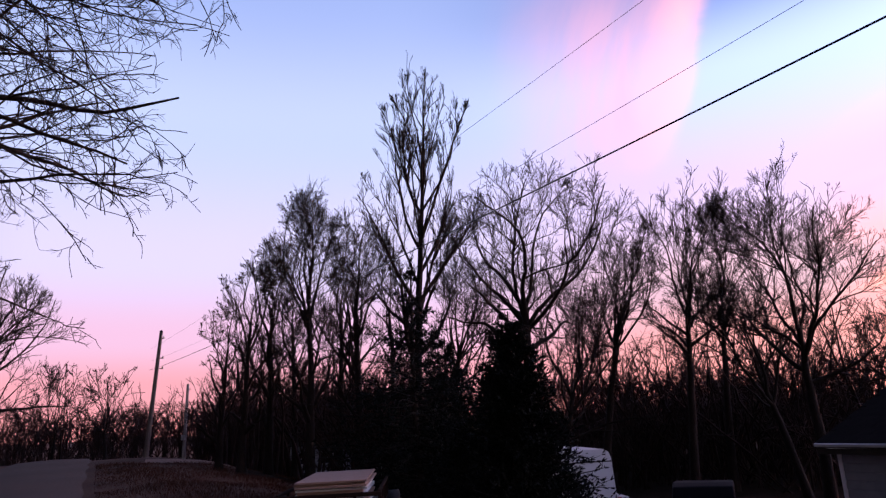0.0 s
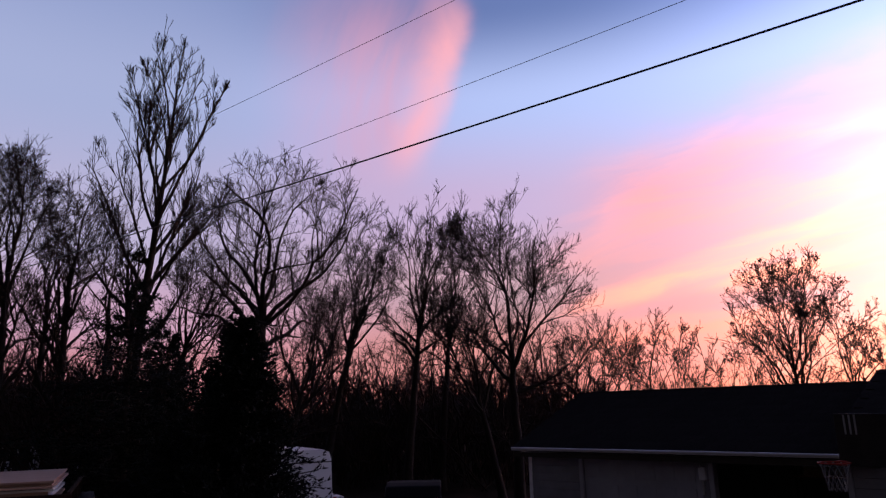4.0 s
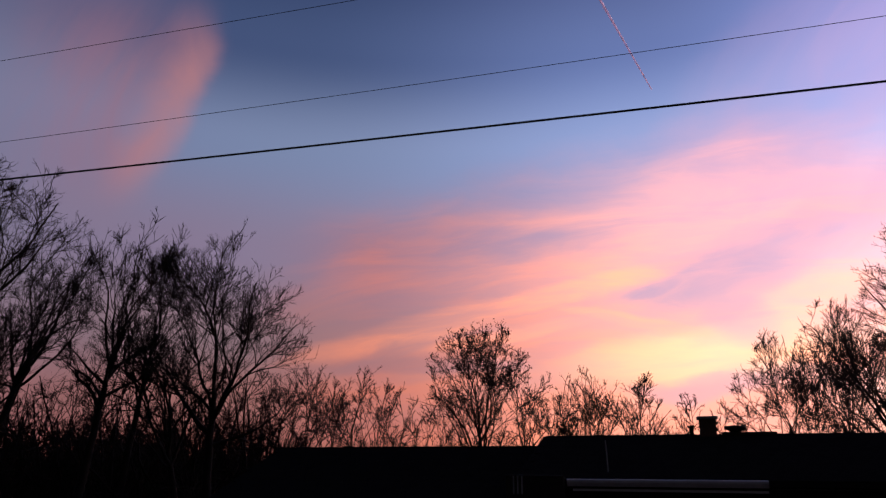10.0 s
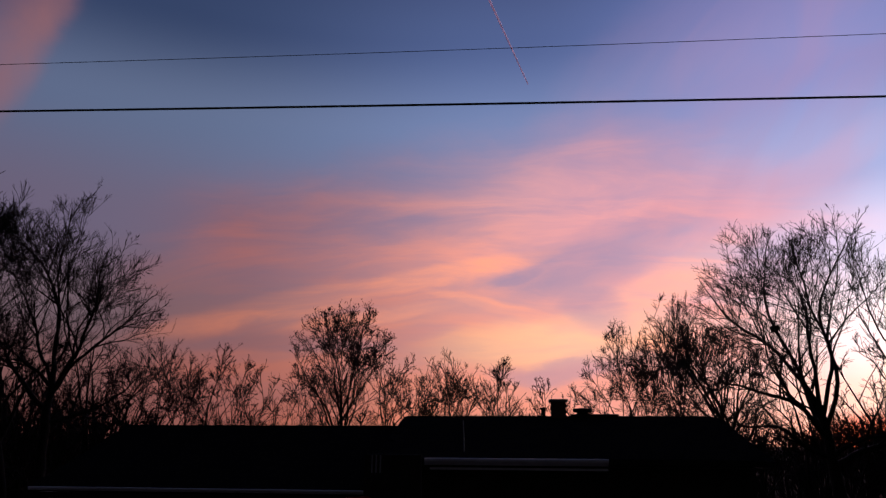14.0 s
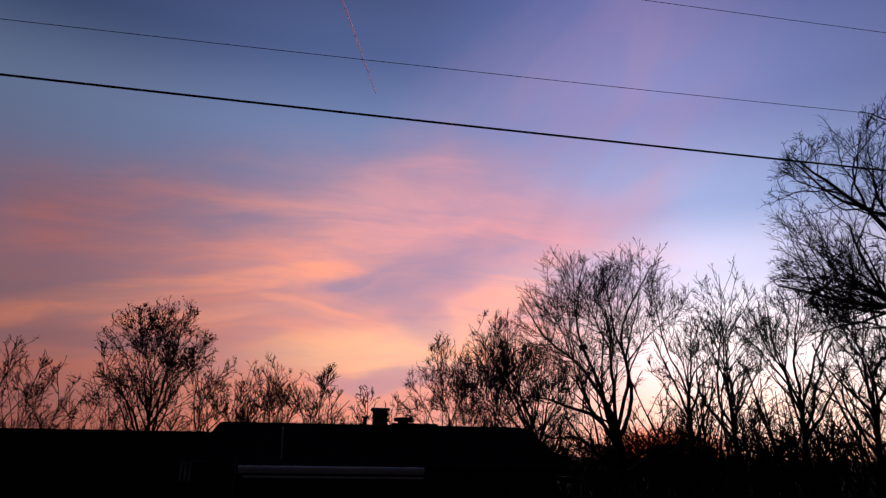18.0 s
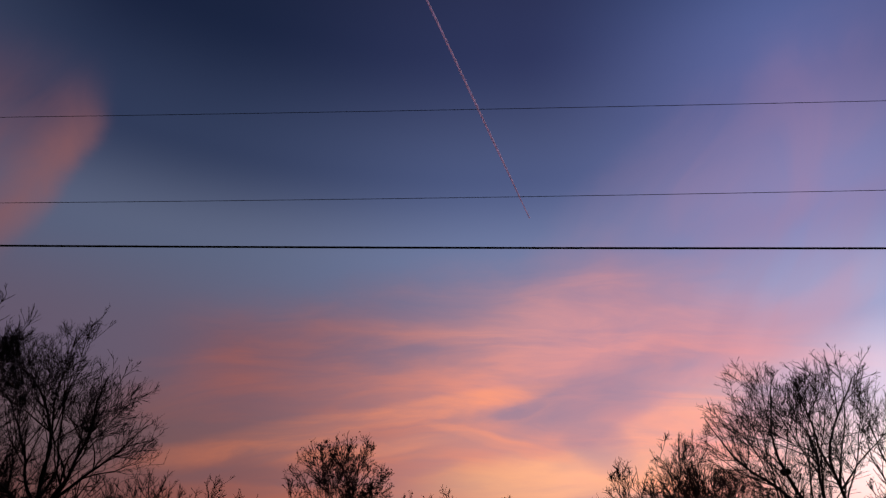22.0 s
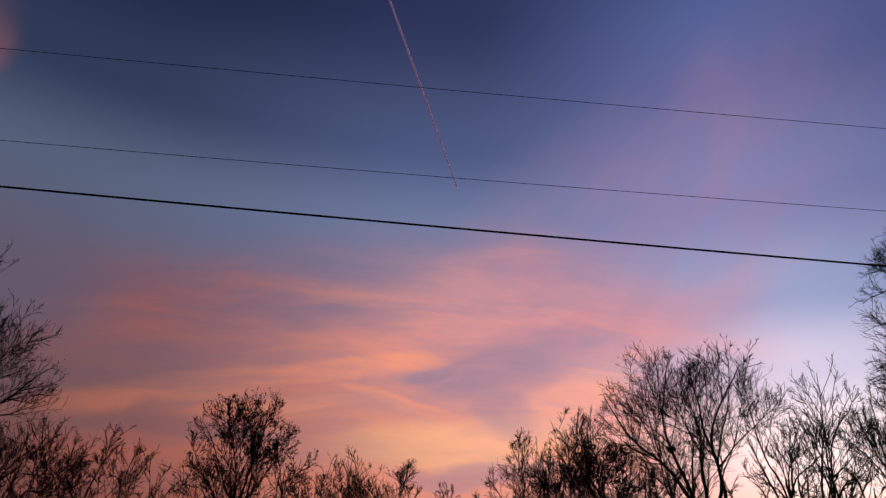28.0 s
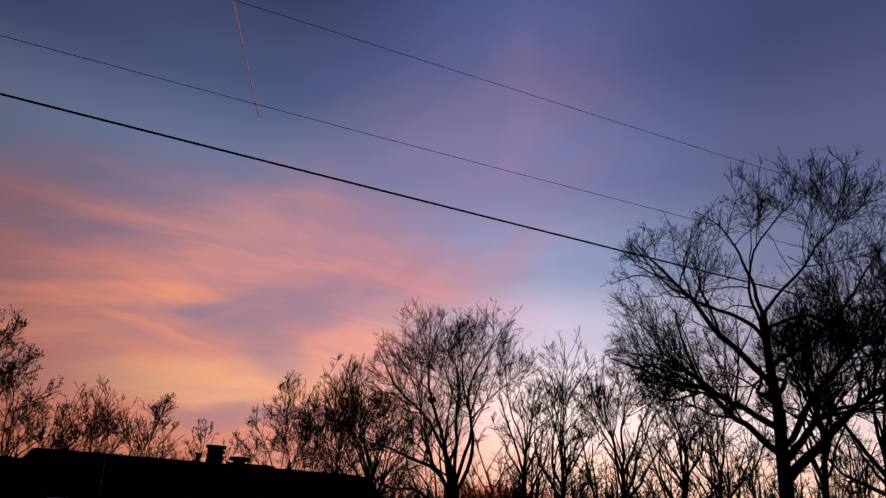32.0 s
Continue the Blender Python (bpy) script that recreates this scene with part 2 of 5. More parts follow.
N.put(bg.inputs[0], sky)
bg.inputs[1].default_value = 1.0
N.put(N.add("ShaderNodeOutputWorld").inputs[0], bg.outputs[0])

sun_data = bpy.data.lights.new("sun", "SUN")
sun_data.energy, sun_data.angle, sun_data.color = 2.2, radians(0.5), (1.0, 0.72, 0.62)
sun = new("sun", sun_data)
sa, se = radians(SUN_AZ), radians(SUN_EL)
sun.matrix_world = look((0, 0, 60), Vector((0, 0, 60)) - Vector((math.sin(sa) * math.cos(se), math.cos(sa) * math.cos(se), math.sin(se))))


# ---- materials ----
def material(name, tint, dark, scale, rough=0.8, metal=0.0, bump=0.3, fine=8.0, stretch=(1, 1, 1), per_object=0.0, spec=0.15):
    """Two scales of noise between two tints, with relief."""
    mat = bpy.data.materials.new(name)
    mat.use_nodes = True
    k = Nodes(mat.node_tree)
    p = mat.node_tree.nodes["Principled BSDF"]
    mp = k.add("ShaderNodeMapping")
    mp.inputs["Scale"].default_value = stretch
    k.put(mp.inputs[0], k.add("ShaderNodeTexCoord").outputs["Object"])
    big, small = k.noise(mp.outputs[0], scale, 3.0), k.noise(mp.outputs[0], scale * fine, 5.0, 0.65)
    f = k.m("ADD", k.m("MULTIPLY", k.span(big, 0.3, 0.7), 0.55), k.m("MULTIPLY", k.span(small, 0.3, 0.7), 0.45))
    col = k.mix(f, c4(dark), c4(tint))
    if per_object:
        col = k.mix(k.m("MULTIPLY", k.add("ShaderNodeObjectInfo").outputs["Random"], per_object), col, c4(dark))
    k.put(p.inputs["Base Color"], col)
    k.put(p.inputs["Roughness"], k.m("ADD", k.m("MULTIPLY", small, 0.2), rough - 0.1))
    p.inputs["Metallic"].default_value = metal
    p.inputs["Specular IOR Level"].default_value = 0.5 if rough < 0.5 else spec
    b = k.add("ShaderNodeBump")
    b.inputs["Strength"].default_value, b.inputs["Distance"].default_value = bump, 0.02
    k.put(b.inputs["Height"], f)
    k.put(p.inputs["Normal"], b.outputs[0])
    return mat


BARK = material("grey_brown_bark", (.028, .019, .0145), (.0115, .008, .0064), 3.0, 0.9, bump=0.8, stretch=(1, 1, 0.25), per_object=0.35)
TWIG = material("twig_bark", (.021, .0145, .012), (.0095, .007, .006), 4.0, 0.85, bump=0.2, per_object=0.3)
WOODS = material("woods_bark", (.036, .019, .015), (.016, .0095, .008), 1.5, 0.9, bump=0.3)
DEAD_LEAF = material("withered_oak_leaf", (.040, .020, .012), (.018, .010, .007), 2.0, 0.85, bump=0.1)
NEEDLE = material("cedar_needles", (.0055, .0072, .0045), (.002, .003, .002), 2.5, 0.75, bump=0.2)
GRASS = material("winter_grass", (0.087, 0.036, 0.021), (0.03, 0.0135, 0.00825), 0.25, 0.95, bump=0.7, fine=40.0)
ASPHALT = material("worn_asphalt", (0.08, 0.048, 0.0352), (0.0544, 0.0336, 0.0256), 0.3, 0.85, bump=0.3, fine=120.0)
GRAVEL = material("pale_gravel", (0.225, 0.143, 0.112), (0.143, 0.093, 0.075), 0.8, 0.9, bump=0.5, fine=30.0)
SHINGLE = material("charcoal_shingles", (.030, .026, .025), (.014, .0125, .012), 0.7, 0.85, bump=0.4, fine=25.0, per_object=0.5, spec=0.0)
# leaf litter with the gloom among the stems put into its colour
LITTER = material("gloom_leaf_litter", (.026, .016, .010), (.010, .007, .005), 0.5, 0.95, bump=0.8, fine=30.0, spec=0.03)
# siding darkened in colour for the unlit main walls and the eave shadow
DARK_SIDING = material("unlit_dark_siding", (.050, .040, .034), (.030, .024, .021), 0.6, 0.85, bump=0.1, spec=0.05)
SIDING = material("white_vinyl_siding", (0.235, 0.228, 0.25), (0.175, 0.168, 0.19), 0.5, 0.5, bump=0.05)
GUTTER = material("white_gutter_metal", (0.64, 0.624, 0.656), (0.512, 0.496, 0.528), 0.7, 0.35, bump=0.05)
DOOR_PAINT = material("grey_white_door_paint", (0.34, 0.332, 0.383), (0.272, 0.264, 0.306), 0.6, 0.45, bump=0.05)
DARK_METAL = material("dark_metal", (.035, .028, .026), (.02, .016, .015), 3.0, 0.6, 0.3, bump=0.1)
GALV = material("galvanised_pipe", (.42, .42, .43), (.30, .30, .31), 3.0, 0.45, 0.8, bump=0.1)
CABLE = material("black_cable", (.02, .02, .02), (.012, .012, .012), 2.0, 0.6, bump=0.05)
POLE_WOOD = material("weathered_pole_wood", (.15, .12, .10), (.08, .065, .055), 2.0, 0.9, bump=0.6, stretch=(1, 1, 0.1))
POLE_PALE = material("pale_pole_wood", (.34, .30, .27), (.22, .19, .17), 2.0, 0.9, bump=0.5, stretch=(1, 1, 0.1))
CAR_WHITE = material("white_car_paint", (.78, .78, .80), (.70, .70, .72), 0.4, 0.3, bump=0.02)
GLASS_DARK = material("tinted_glass", (.02, .02, .024), (.015, .015, .018), 1.0, 0.08, bump=0.0)
RUBBER = material("black_rubber", (.025, .025, .025), (.015, .015, .015), 6.0, 0.8, bump=0.2)
DARK_WOOD = material("dark_stained_timber", (.032, .019, .014), (.016, .010, .008), 1.5, 0.85, bump=0.3, stretch=(0.3, 3, 3), spec=0.03)
LUMBER = material("fresh_lumber", (0.442, 0.286, 0.215), (0.273, 0.176, 0.13), 1.2, 0.7, bump=0.2, stretch=(0.2, 3, 3), per_object=0.4)
LUMBER_WHITE = material("white_boards", (.68, .66, .62), (.52, .50, .47), 0.9, 0.6, bump=0.1, per_object=0.25)
BRICK = material("chimney_brick", (.20, .10, .075), (.10, .055, .045), 4.0, 0.9, bump=0.4, per_object=0.4)
RED_PAINT = material("red_rim_paint", (.45, .05, .035), (.30, .03, .025), 4.0, 0.5, bump=0.1)
NET_CORD = material("white_net_cord", (.34, .33, .33), (.25, .24, .24), 6.0, 0.9, bump=0.1)
CARDBOARD = material("brown_cardboard", (.38, .27, .17), (.28, .19, .12), 2.0, 0.85, bump=0.1)
HOME_WHITE = material("white_home_siding", (.42, .42, .46), (.32, .32, .35), 0.6, 0.5, bump=0.05)
CONCRETE = material("garage_concrete", (.30, .29, .28), (.20, .195, .19), 0.8, 0.85, bump=0.2, fine=20.0)
VAPOUR = bpy.data.materials.new("ice_vapour")
VAPOUR.use_nodes = True
vk = Nodes(VAPOUR.node_tree)
vp = VAPOUR.node_tree.nodes["Principled BSDF"]
vt, vm = vk.add("ShaderNodeBsdfTranslucent"), vk.add("ShaderNodeMixShader")
vt.inputs[0].default_value = (.60, .58, .84, 1)
vp.inputs["Base Color"].default_value = (.58, .58, .72, 1)
vm.inputs[0].default_value = 0.75
vk.put(vm.inputs[1], vp.outputs[0])
vk.put(vm.inputs[2], vt.outputs[0])
vk.put(VAPOUR.node_tree.nodes["Material Output"].inputs[0], vm.outputs[0])


# ---- mesh helpers ----
def step(v, a, b):
    s = min(max((v - a) / (b - a), 0.0), 1.0)
    return s * s * (3 - 2 * s)


def ground_z(x, y):
    """The lie of the land: a road on a bank, a yard that drops towards the house, and woods beyond."""
    p = x * math.sin(radians(62)) + y * math.cos(radians(62))
    q = -x * math.cos(radians(62)) + y * math.sin(radians(62))
    q_far = step(q, 22.0, 40.0)
    z = -1.8 * step(p, 1.5, 14.5) * (1.0 - 0.55 * q_far)
    z -= 0.02 * max(p - 15.0, 0.0) * math.exp(-max(p - 15.0, 0.0) / 120.0)
    up, crest = step(q, 5.0, 45.0), step(q, 47.0, 75.0)
    z += (0.45 * up - 1.6 * crest) * (1.0 - step(p, 1.0, 12.0))
    z -= 1.3 * step(q, 20.0, 45.0) * step(p, 5.0, 15.0)
    return z + 0.05 * math.sin(x * 0.7) * math.cos(y * 0.6) * min(math.hypot(x, y) / 12.0, 1.0)


def spot(az, dist):
    return dist * math.sin(radians(az)), dist * math.cos(radians(az))


def mesh_from(name, verts, quads, mat, smooth=True):
    me = bpy.data.meshes.new(name)
    verts, quads = np.asarray(verts, dtype=np.float32), np.asarray(quads, dtype=np.int32)
    n, k = quads.shape
    me.vertices.add(len(verts))
    me.vertices.foreach_set("co", verts.ravel())
    me.loops.add(n * k)
    me.loops.foreach_set("vertex_index", quads.ravel())
    me.polygons.add(n)
    me.polygons.foreach_set("loop_start", np.arange(0, n * k, k, dtype=np.int32))
    me.polygons.foreach_set("use_smooth", np.full(n, smooth))
    me.update(calc_edges=True)
    me.materials.append(mat)
    return me


def thing(name, label, category, at=(0, 0, 0), rz=0.0, group="", kind=""):
    ob = new(name)
    ob.matrix_world = pose(*at, 0, 0, rz)
    return tagged(ob, label, category, group, kind)


def hang(ob, parent, label=""):
    ob.parent = parent
    if label:
        ob["label"] = label
    return ob


def part(name, bm, mat, parent=None, label="", smooth=False):
    me = bpy.data.meshes.new(name)
    bmesh.ops.recalc_face_normals(bm, faces=bm.faces[:])
    bm.to_mesh(me)
    bm.free()
    me.materials.append(mat)
    for f in me.polygons:
        f.use_smooth = smooth
    ob = new(name, me)
    return hang(ob, parent, label) if parent else ob


def box_bm(lo, hi, bevel=0.0, bm=None):
    bm = bm or bmesh.new()
    c = [(a + b) / 2 for a, b in zip(lo, hi)]
    d = [b - a for a, b in zip(lo, hi)]
    r = bmesh.ops.create_cube(bm, size=1.0, matrix=Matrix.Translation(c) @ Matrix.Diagonal((*d, 1)))
    if bevel:
        es = list({e for v in r["verts"] for e in v.link_edges})
        bmesh.ops.bevel(bm, geom=es, offset=bevel, segments=2, affect="EDGES", profile=0.5)
    return bm


def prism_bm(outline, y0, y1, axis="y"):
    """A flat outline in x and z, drawn out along y (or, with axis x, an outline in y and z along x)."""
    bm = bmesh.new()
    def at(u, v, w):
        return (u, w, v) if axis == "y" else (w, u, v)
    a = [bm.verts.new(at(u, v, y0)) for u, v in outline]
    b = [bm.verts.new(at(u, v, y1)) for u, v in outline]
    bm.faces.new(a), bm.faces.new(b[::-1])
    for i in range(len(a)):
        j = (i + 1) % len(a)
        bm.faces.new((a[i], a[j], b[j], b[i]))
    return bm


def tubes(P, R, sides):
    """Tapered tubes along many paths at once: P (n, k, 3), R (n, k)."""
    P, R = np.asarray(P, float), np.asarray(R, float)
    n, k, _ = P.shape
    T = np.gradient(P, axis=1)
    T /= np.linalg.norm(T, axis=2, keepdims=True) + 1e-9
    ref = np.where(np.abs(T[:, :1, 2:3]) > 0.8, np.array([1.0, 0, 0]), np.array([0, 0, 1.0]))
    U = np.cross(T, np.broadcast_to(ref, T.shape))
    U /= np.linalg.norm(U, axis=2, keepdims=True) + 1e-9
    V = np.cross(T, U)
    ang = np.arange(sides) * 2 * np.pi / sides
    ring = U[:, :, None] * np.cos(ang)[None, None, :, None] + V[:, :, None] * np.sin(ang)[None, None, :, None]
    verts = (P[:, :, None] + ring * R[:, :, None, None]).reshape(-1, 3)
    i = np.arange(n)[:, None, None] * (k * sides) + np.arange(k - 1)[None, :, None] * sides
    s = np.arange(sides)[None, None, :]
    s2 = (s + 1) % sides
    quads = np.stack([i + s, i + s2, i + sides + s2, i + sides + s], axis=-1).reshape(-1, 4)
    return verts, quads


def merge(pieces):
    vs, qs, n = [], [], 0
    for v, q in pieces:
        vs.append(v), qs.append(q + n)
        n += len(v)
    return np.concatenate(vs), np.concatenate(qs)


def tube_part(name, pts, radii, mat, parent=None, label="", sides=8):
    pts = np.array(pts, float)[None]
    radii = np.full((1, pts.shape[1]), radii) if np.isscalar(radii) else np.array(radii, float)[None]
    v, q = tubes(pts, radii, sides)
    ob = new(name, mesh_from(name, v, q, mat))
    return hang(ob, parent, label) if parent else ob


# ---- bare trees ----
def unit(v):
    return v / (np.linalg.norm(v, axis=-1, keepdims=True) + 1e-9)


def paths(rng, start, way, length, k, wander, rise):
    """Wandering branch lines from each start, k points long."""
    n = len(start)
    P = np.empty((n, k, 3))
    P[:, 0] = start
    d = unit(way)
    gait = (length / (k - 1))[:, None]
    bend = rng.normal(0, wander * 1.9 / k, (n, 3))
    for j in range(1, k):
        d = unit(d + rng.normal(0, wander * 0.85, (n, 3)) + bend + np.array([0, 0, rise]))
        P[:, j] = P[:, j - 1] + d * gait
    return P


def offshoots(rng, P, R, L, ids, per, lo, angle, share, thin, lift=0.0):
    """Side branches of each path: start, direction, length, radius and the limb that they belong to."""
    n, k, _ = P.shape
    t = lo + (1 - lo) * (np.arange(per)[None] + rng.uniform(0, 1, (n, per))) / per
    t = np.minimum(t, 0.995)
    f = t * (k - 1)
    i = np.minimum(f.astype(int), k - 2)
    w = (f - i)[..., None]
    row = np.arange(n)[:, None]
    a, b = P[row, i], P[row, i + 1]
    start = a * (1 - w) + b * w
    tan = unit(b - a)
    side = unit(np.cross(tan, rng.normal(0, 1, (n, per, 3))))
    ang = np.radians(rng.normal(angle, angle * 0.25, (n, per)))[..., None]
    way = tan * np.cos(ang) + side * np.sin(ang) + np.array([0, 0, lift])
    ln = L[:, None] * share * (1.15 - 0.6 * t) * rng.uniform(0.65, 1.3, (n, per))
    rr = (R[row, i] * (1 - w[..., 0]) + R[row, i + 1] * w[..., 0]) * thin
    return start.reshape(-1, 3), way.reshape(-1, 3), ln.ravel(), rr.ravel(), np.repeat(ids, per)


def taper(r0, k, end, floor):
    return np.maximum(r0[:, None] * np.linspace(1, end, k)[None], floor)


def laterals(rng, P, R, L, ids, every, lo, angle, share, least, hub, lift, out):
    """Side branches set about that far apart along each path: start, direction, length, the bearer's girth there, its limb, and how far along."""
    n, k, _ = P.shape
    count = rng.poisson(np.maximum(L * (1 - lo) / every, 0.6))
    row = np.repeat(np.arange(n), count)
    t = np.minimum(lo + (1 - lo) * rng.uniform(0, 1, len(row)) ** 0.85, 0.995)
    f = t * (k - 1)
    i = np.minimum(f.astype(int), k - 2)
    w = (f - i)[:, None]
    a, b = P[row, i], P[row, i + 1]
    start = a * (1 - w) + b * w
    tan = unit(b - a)
    side = unit(np.cross(tan, rng.normal(0, 1, tan.shape)))
    ang = np.radians(rng.normal(angle, angle * 0.2, len(row)))[:, None]
    way = unit(tan * np.cos(ang) + side * np.sin(ang) + unit(start - hub) * out + np.array([0, 0, lift]))
    ln = np.maximum(L[row] * share * (1.2 - 0.8 * t) * rng.uniform(0.55, 1.25, len(row)), least)
    rr = R[row, i] * (1 - w[:, 0]) + R[row, i + 1] * w[:, 0]
    return start, way, ln, rr, ids[row], t


def crown(rng, start, way, ln, rl, env, hub, every, twig, wander=0.11, rise=0.05, angle=46.0, lift=0.1, out=0.12, share=0.5, fine=1.0, sides=5):
    """Limbs, boughs, branchlets, twigs and shoots, each level borne by the one before and kept within the crown's bound.
    Returns the tubes of each limb, stout and thin, the shoots, and places along the boughs."""
    ids = np.arange(len(start))
    stout, thin = {i: [] for i in ids}, {i: [] for i in ids}

    def within(P):
        """Shortens each branch that would leave the crown, keeping its shape."""
        e = env(P.reshape(-1, 3)).reshape(P.shape[:2])
        over = e > rng.uniform(0.95, 1.03, (len(P), 1))
        over[:, 0] = False
        k = P.shape[1]
        f = np.where(over.any(1), np.maximum(over.argmax(1) - 0.5, 0.22 * k) / (k - 1), 1.0)
        return P[:, :1] + (P - P[:, :1]) * f[:, None, None]

    def lay(store, P, R, own, n):
        for i in ids:
            m = own == i
            if m.any():
                store[i].append(tubes(P[m], R[m], n))

    k0, k1 = (15, 8) if sides > 4 else (8, 5)
    P0 = within(paths(rng, start, way, ln, k0, wander, rise * 11 / k0))
    R0 = np.maximum(rl[:, None] * np.linspace(1, 0.16, k0)[None] ** 0.9, twig * 1.5)
    lay(stout, P0, R0, ids, sides)
    s1, w1, l1, r1, o1, t1 = laterals(rng, P0, R0, ln, ids, every * 1.5, 0.24, angle, share, every * 2.0, hub, lift, out)
    P1 = within(paths(rng, s1, w1, l1, k1, wander * 1.1, rise))
    R1 = np.maximum((r1 * rng.uniform(0.4, 0.68, len(r1)))[:, None] * np.linspace(1, 0.2, k1)[None], twig * 1.25)
    lay(stout, P1, R1, o1, 4 if sides > 4 else 3)
    s2, w2, l2, r2, o2, t2 = laterals(rng, P1, R1, l1, o1, every, 0.2, angle, share, every * 1.2, hub, lift, out)
    P2 = within(paths(rng, s2, w2, l2, 5, wander, rise))
    R2 = np.maximum((r2 * rng.uniform(0.45, 0.75, len(r2)))[:, None] * np.linspace(1, 0.3, 5)[None], twig)
    lay(thin, P2, R2, o2, 3)
    s3, w3, l3, r3, o3, t3 = laterals(rng, P2, R2, l2, o2, every * 0.62 / fine, 0.1, angle * 0.95, 0.5, every * 0.6, hub, lift, out)
    P3 = paths(rng, s3, w3, l3, 3, wander, rise)
    R3 = np.tile(twig * np.array([[0.95, 0.8, 0.6]]), (len(P3), 1))
    lay(thin, P3, R3, o3, 3)
    s4, w4, l4, r4, o4, t4 = laterals(rng, P3, R3, l3, o3, every * 0.5 / fine, 0.1, 42.0, 0.5, every * 0.36, hub, lift, out)
    P4 = paths(rng, s4, w4, l4, 2, wander, 0.0)
    lay(thin, P4, np.tile(twig * np.array([[0.6, 0.38]]), (len(P4), 1)), o4, 3)
    return {i: (stout[i], thin[i]) for i in ids}, np.concatenate([P3[:, 1:], P4]), np.concatenate([P0.reshape(-1, 3), P1.reshape(-1, 3)])


def bare_tree(name, label, seed, az, dist, top, spread=3.0, fork=0.45, lean=(0.0, 0.0), limbs=11, open_angle=38.0, rise=0.028,
              trunk_r=None, wander=0.14, twig=None, leaves=0, first=None, aim=None, split=True, group="bare trees",
              base=None, belly=0.46, leader=0.25, every=None, out=0.16, lift=0.22, dome=2.15, angle=50.0, share=0.6, fine=1.0):
    """A winter tree: trunk, limbs that carry boughs, and fine twigs. lean: how far the top stands off, across the view and away."""
    rng = np.random.default_rng(seed)
    twig = twig or max(0.006, dist * 0.00029)
    every = every or 0.104 + 0.0064 * dist
    limbs = round(limbs * 1.3)
    x, y = spot(az, dist)
    z0 = ground_z(x, y) - 0.1
    h = top - z0
    r0 = trunk_r or (0.075 + 0.0095 * h)
    across = np.array([math.cos(radians(az)), -math.sin(radians(az)), 0.0])
    away = np.array([math.sin(radians(az)), math.cos(radians(az)), 0.0])
    k = 16
    th = h * (fork + (1 - fork) * leader)
    u = np.linspace(0, 1, k)
    lean_v = across * lean[0] + away * lean[1]
    line = np.stack([lean_v * (w * th / h) ** 1.2 + np.array([0, 0, w * th]) for w in u])
    line[:, :2] += np.cumsum(rng.normal(0, 0.012 * h / k * 3, (k, 2)), axis=0) * u[:, None]
    rad = np.maximum(r0 * (1 - u * (0.5 + 0.42 * leader)) * (1 + 0.5 * np.exp(-u * 18)), 0.02)
    root = thing(name, label, "tree", (x, y, z0), group=group)
    v, q = tubes(line[None], rad[None], 9)
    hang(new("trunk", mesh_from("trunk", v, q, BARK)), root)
    # main limbs
    lo = first if first is not None else fork
    tt = np.linspace(max(min(lo * h / th, 0.8), 0.2), 1.0, limbs) ** 0.85
    tt = np.clip(tt + rng.normal(0, 0.02, limbs), 0.1, 0.995)
    tt[-2:] = 0.99
    fi = tt * (k - 1)
    i0 = np.minimum(fi.astype(int), k - 2)
    start = line[i0] + (line[i0 + 1] - line[i0]) * (fi - i0)[:, None]
    turn = np.arange(limbs) * 2.39996 + rng.uniform(0, 6.28)
    low = 1 - (tt - tt.min()) / max(tt.max() - tt.min(), 1e-3)
    inc = np.radians(open_angle * (0.5 + 0.75 * low) + rng.normal(0, 7, limbs))
    if aim is not None:
        turn = radians(90 - aim) + rng.normal(0, 0.5, limbs)
        inc = np.radians(open_angle + rng.normal(0, 9, limbs))
    way = np.stack([np.cos(turn) * np.sin(inc), np.sin(turn) * np.sin(inc), np.cos(inc)], axis=1) + lean_v[None] / h * 0.6
    # the crown's uneven egg, up to which the limbs grow
    b0 = h * min(base if base is not None else max(fork * 0.7, 0.1), lo * 0.75)
    mid = b0 + (h - b0) * belly
    phase = rng.uniform(0, 6.28, 6)

    def bound(d):
        """How far the crown reaches in each direction, in parts of the plain egg."""
        a = np.arctan2(d[:, 1], d[:, 0])
        return 1 + 0.10 * np.sin(2 * a + phase[0]) + 0.09 * np.sin(3 * a + 4 * d[:, 2] + phase[1]) + 0.06 * np.sin(5 * a - 5 * d[:, 2] + phase[2])

    def env(P):
        d = P - lean_v * (np.clip(P[:, 2:], 0, None) / h) ** 1.2
        d[:, 2] -= mid
        d /= np.where(d[:, 2:] > 0, np.array([[spread, spread, h - mid]]), np.array([[spread, spread, mid - b0]]))
        l = (np.hypot(d[:, 0], d[:, 1]) ** dome + np.abs(d[:, 2]) ** dome) ** (1 / dome)
        return l / bound(unit(d))

    way += np.array([0, 0, rise])
    way /= np.linalg.norm(way, axis=1, keepdims=True)
    reach = np.linspace(0.2, h, 60)
    ln = np.empty(limbs)
    for i in range(limbs):
        ok = env(start[i] + way[i] * reach[:, None]) < 1
        ln[i] = max(reach[ok].max() if ok.any() else 0.8, 0.8) * 1.08
    hub = lean_v * 0.3 + np.array([0, 0, fork * h * 0.8])
    rl = np.interp(tt, u, rad) * rng.uniform(0.5, 0.78, limbs)
    bounds = env
    if aim is not None:
        ln = spread * (0.66 + 0.46 * tt) * rng.uniform(0.8, 1.1, limbs)
        rl *= rng.uniform(0.35, 0.8, limbs)
        bounds = lambda P: np.full(len(P), 0.5)
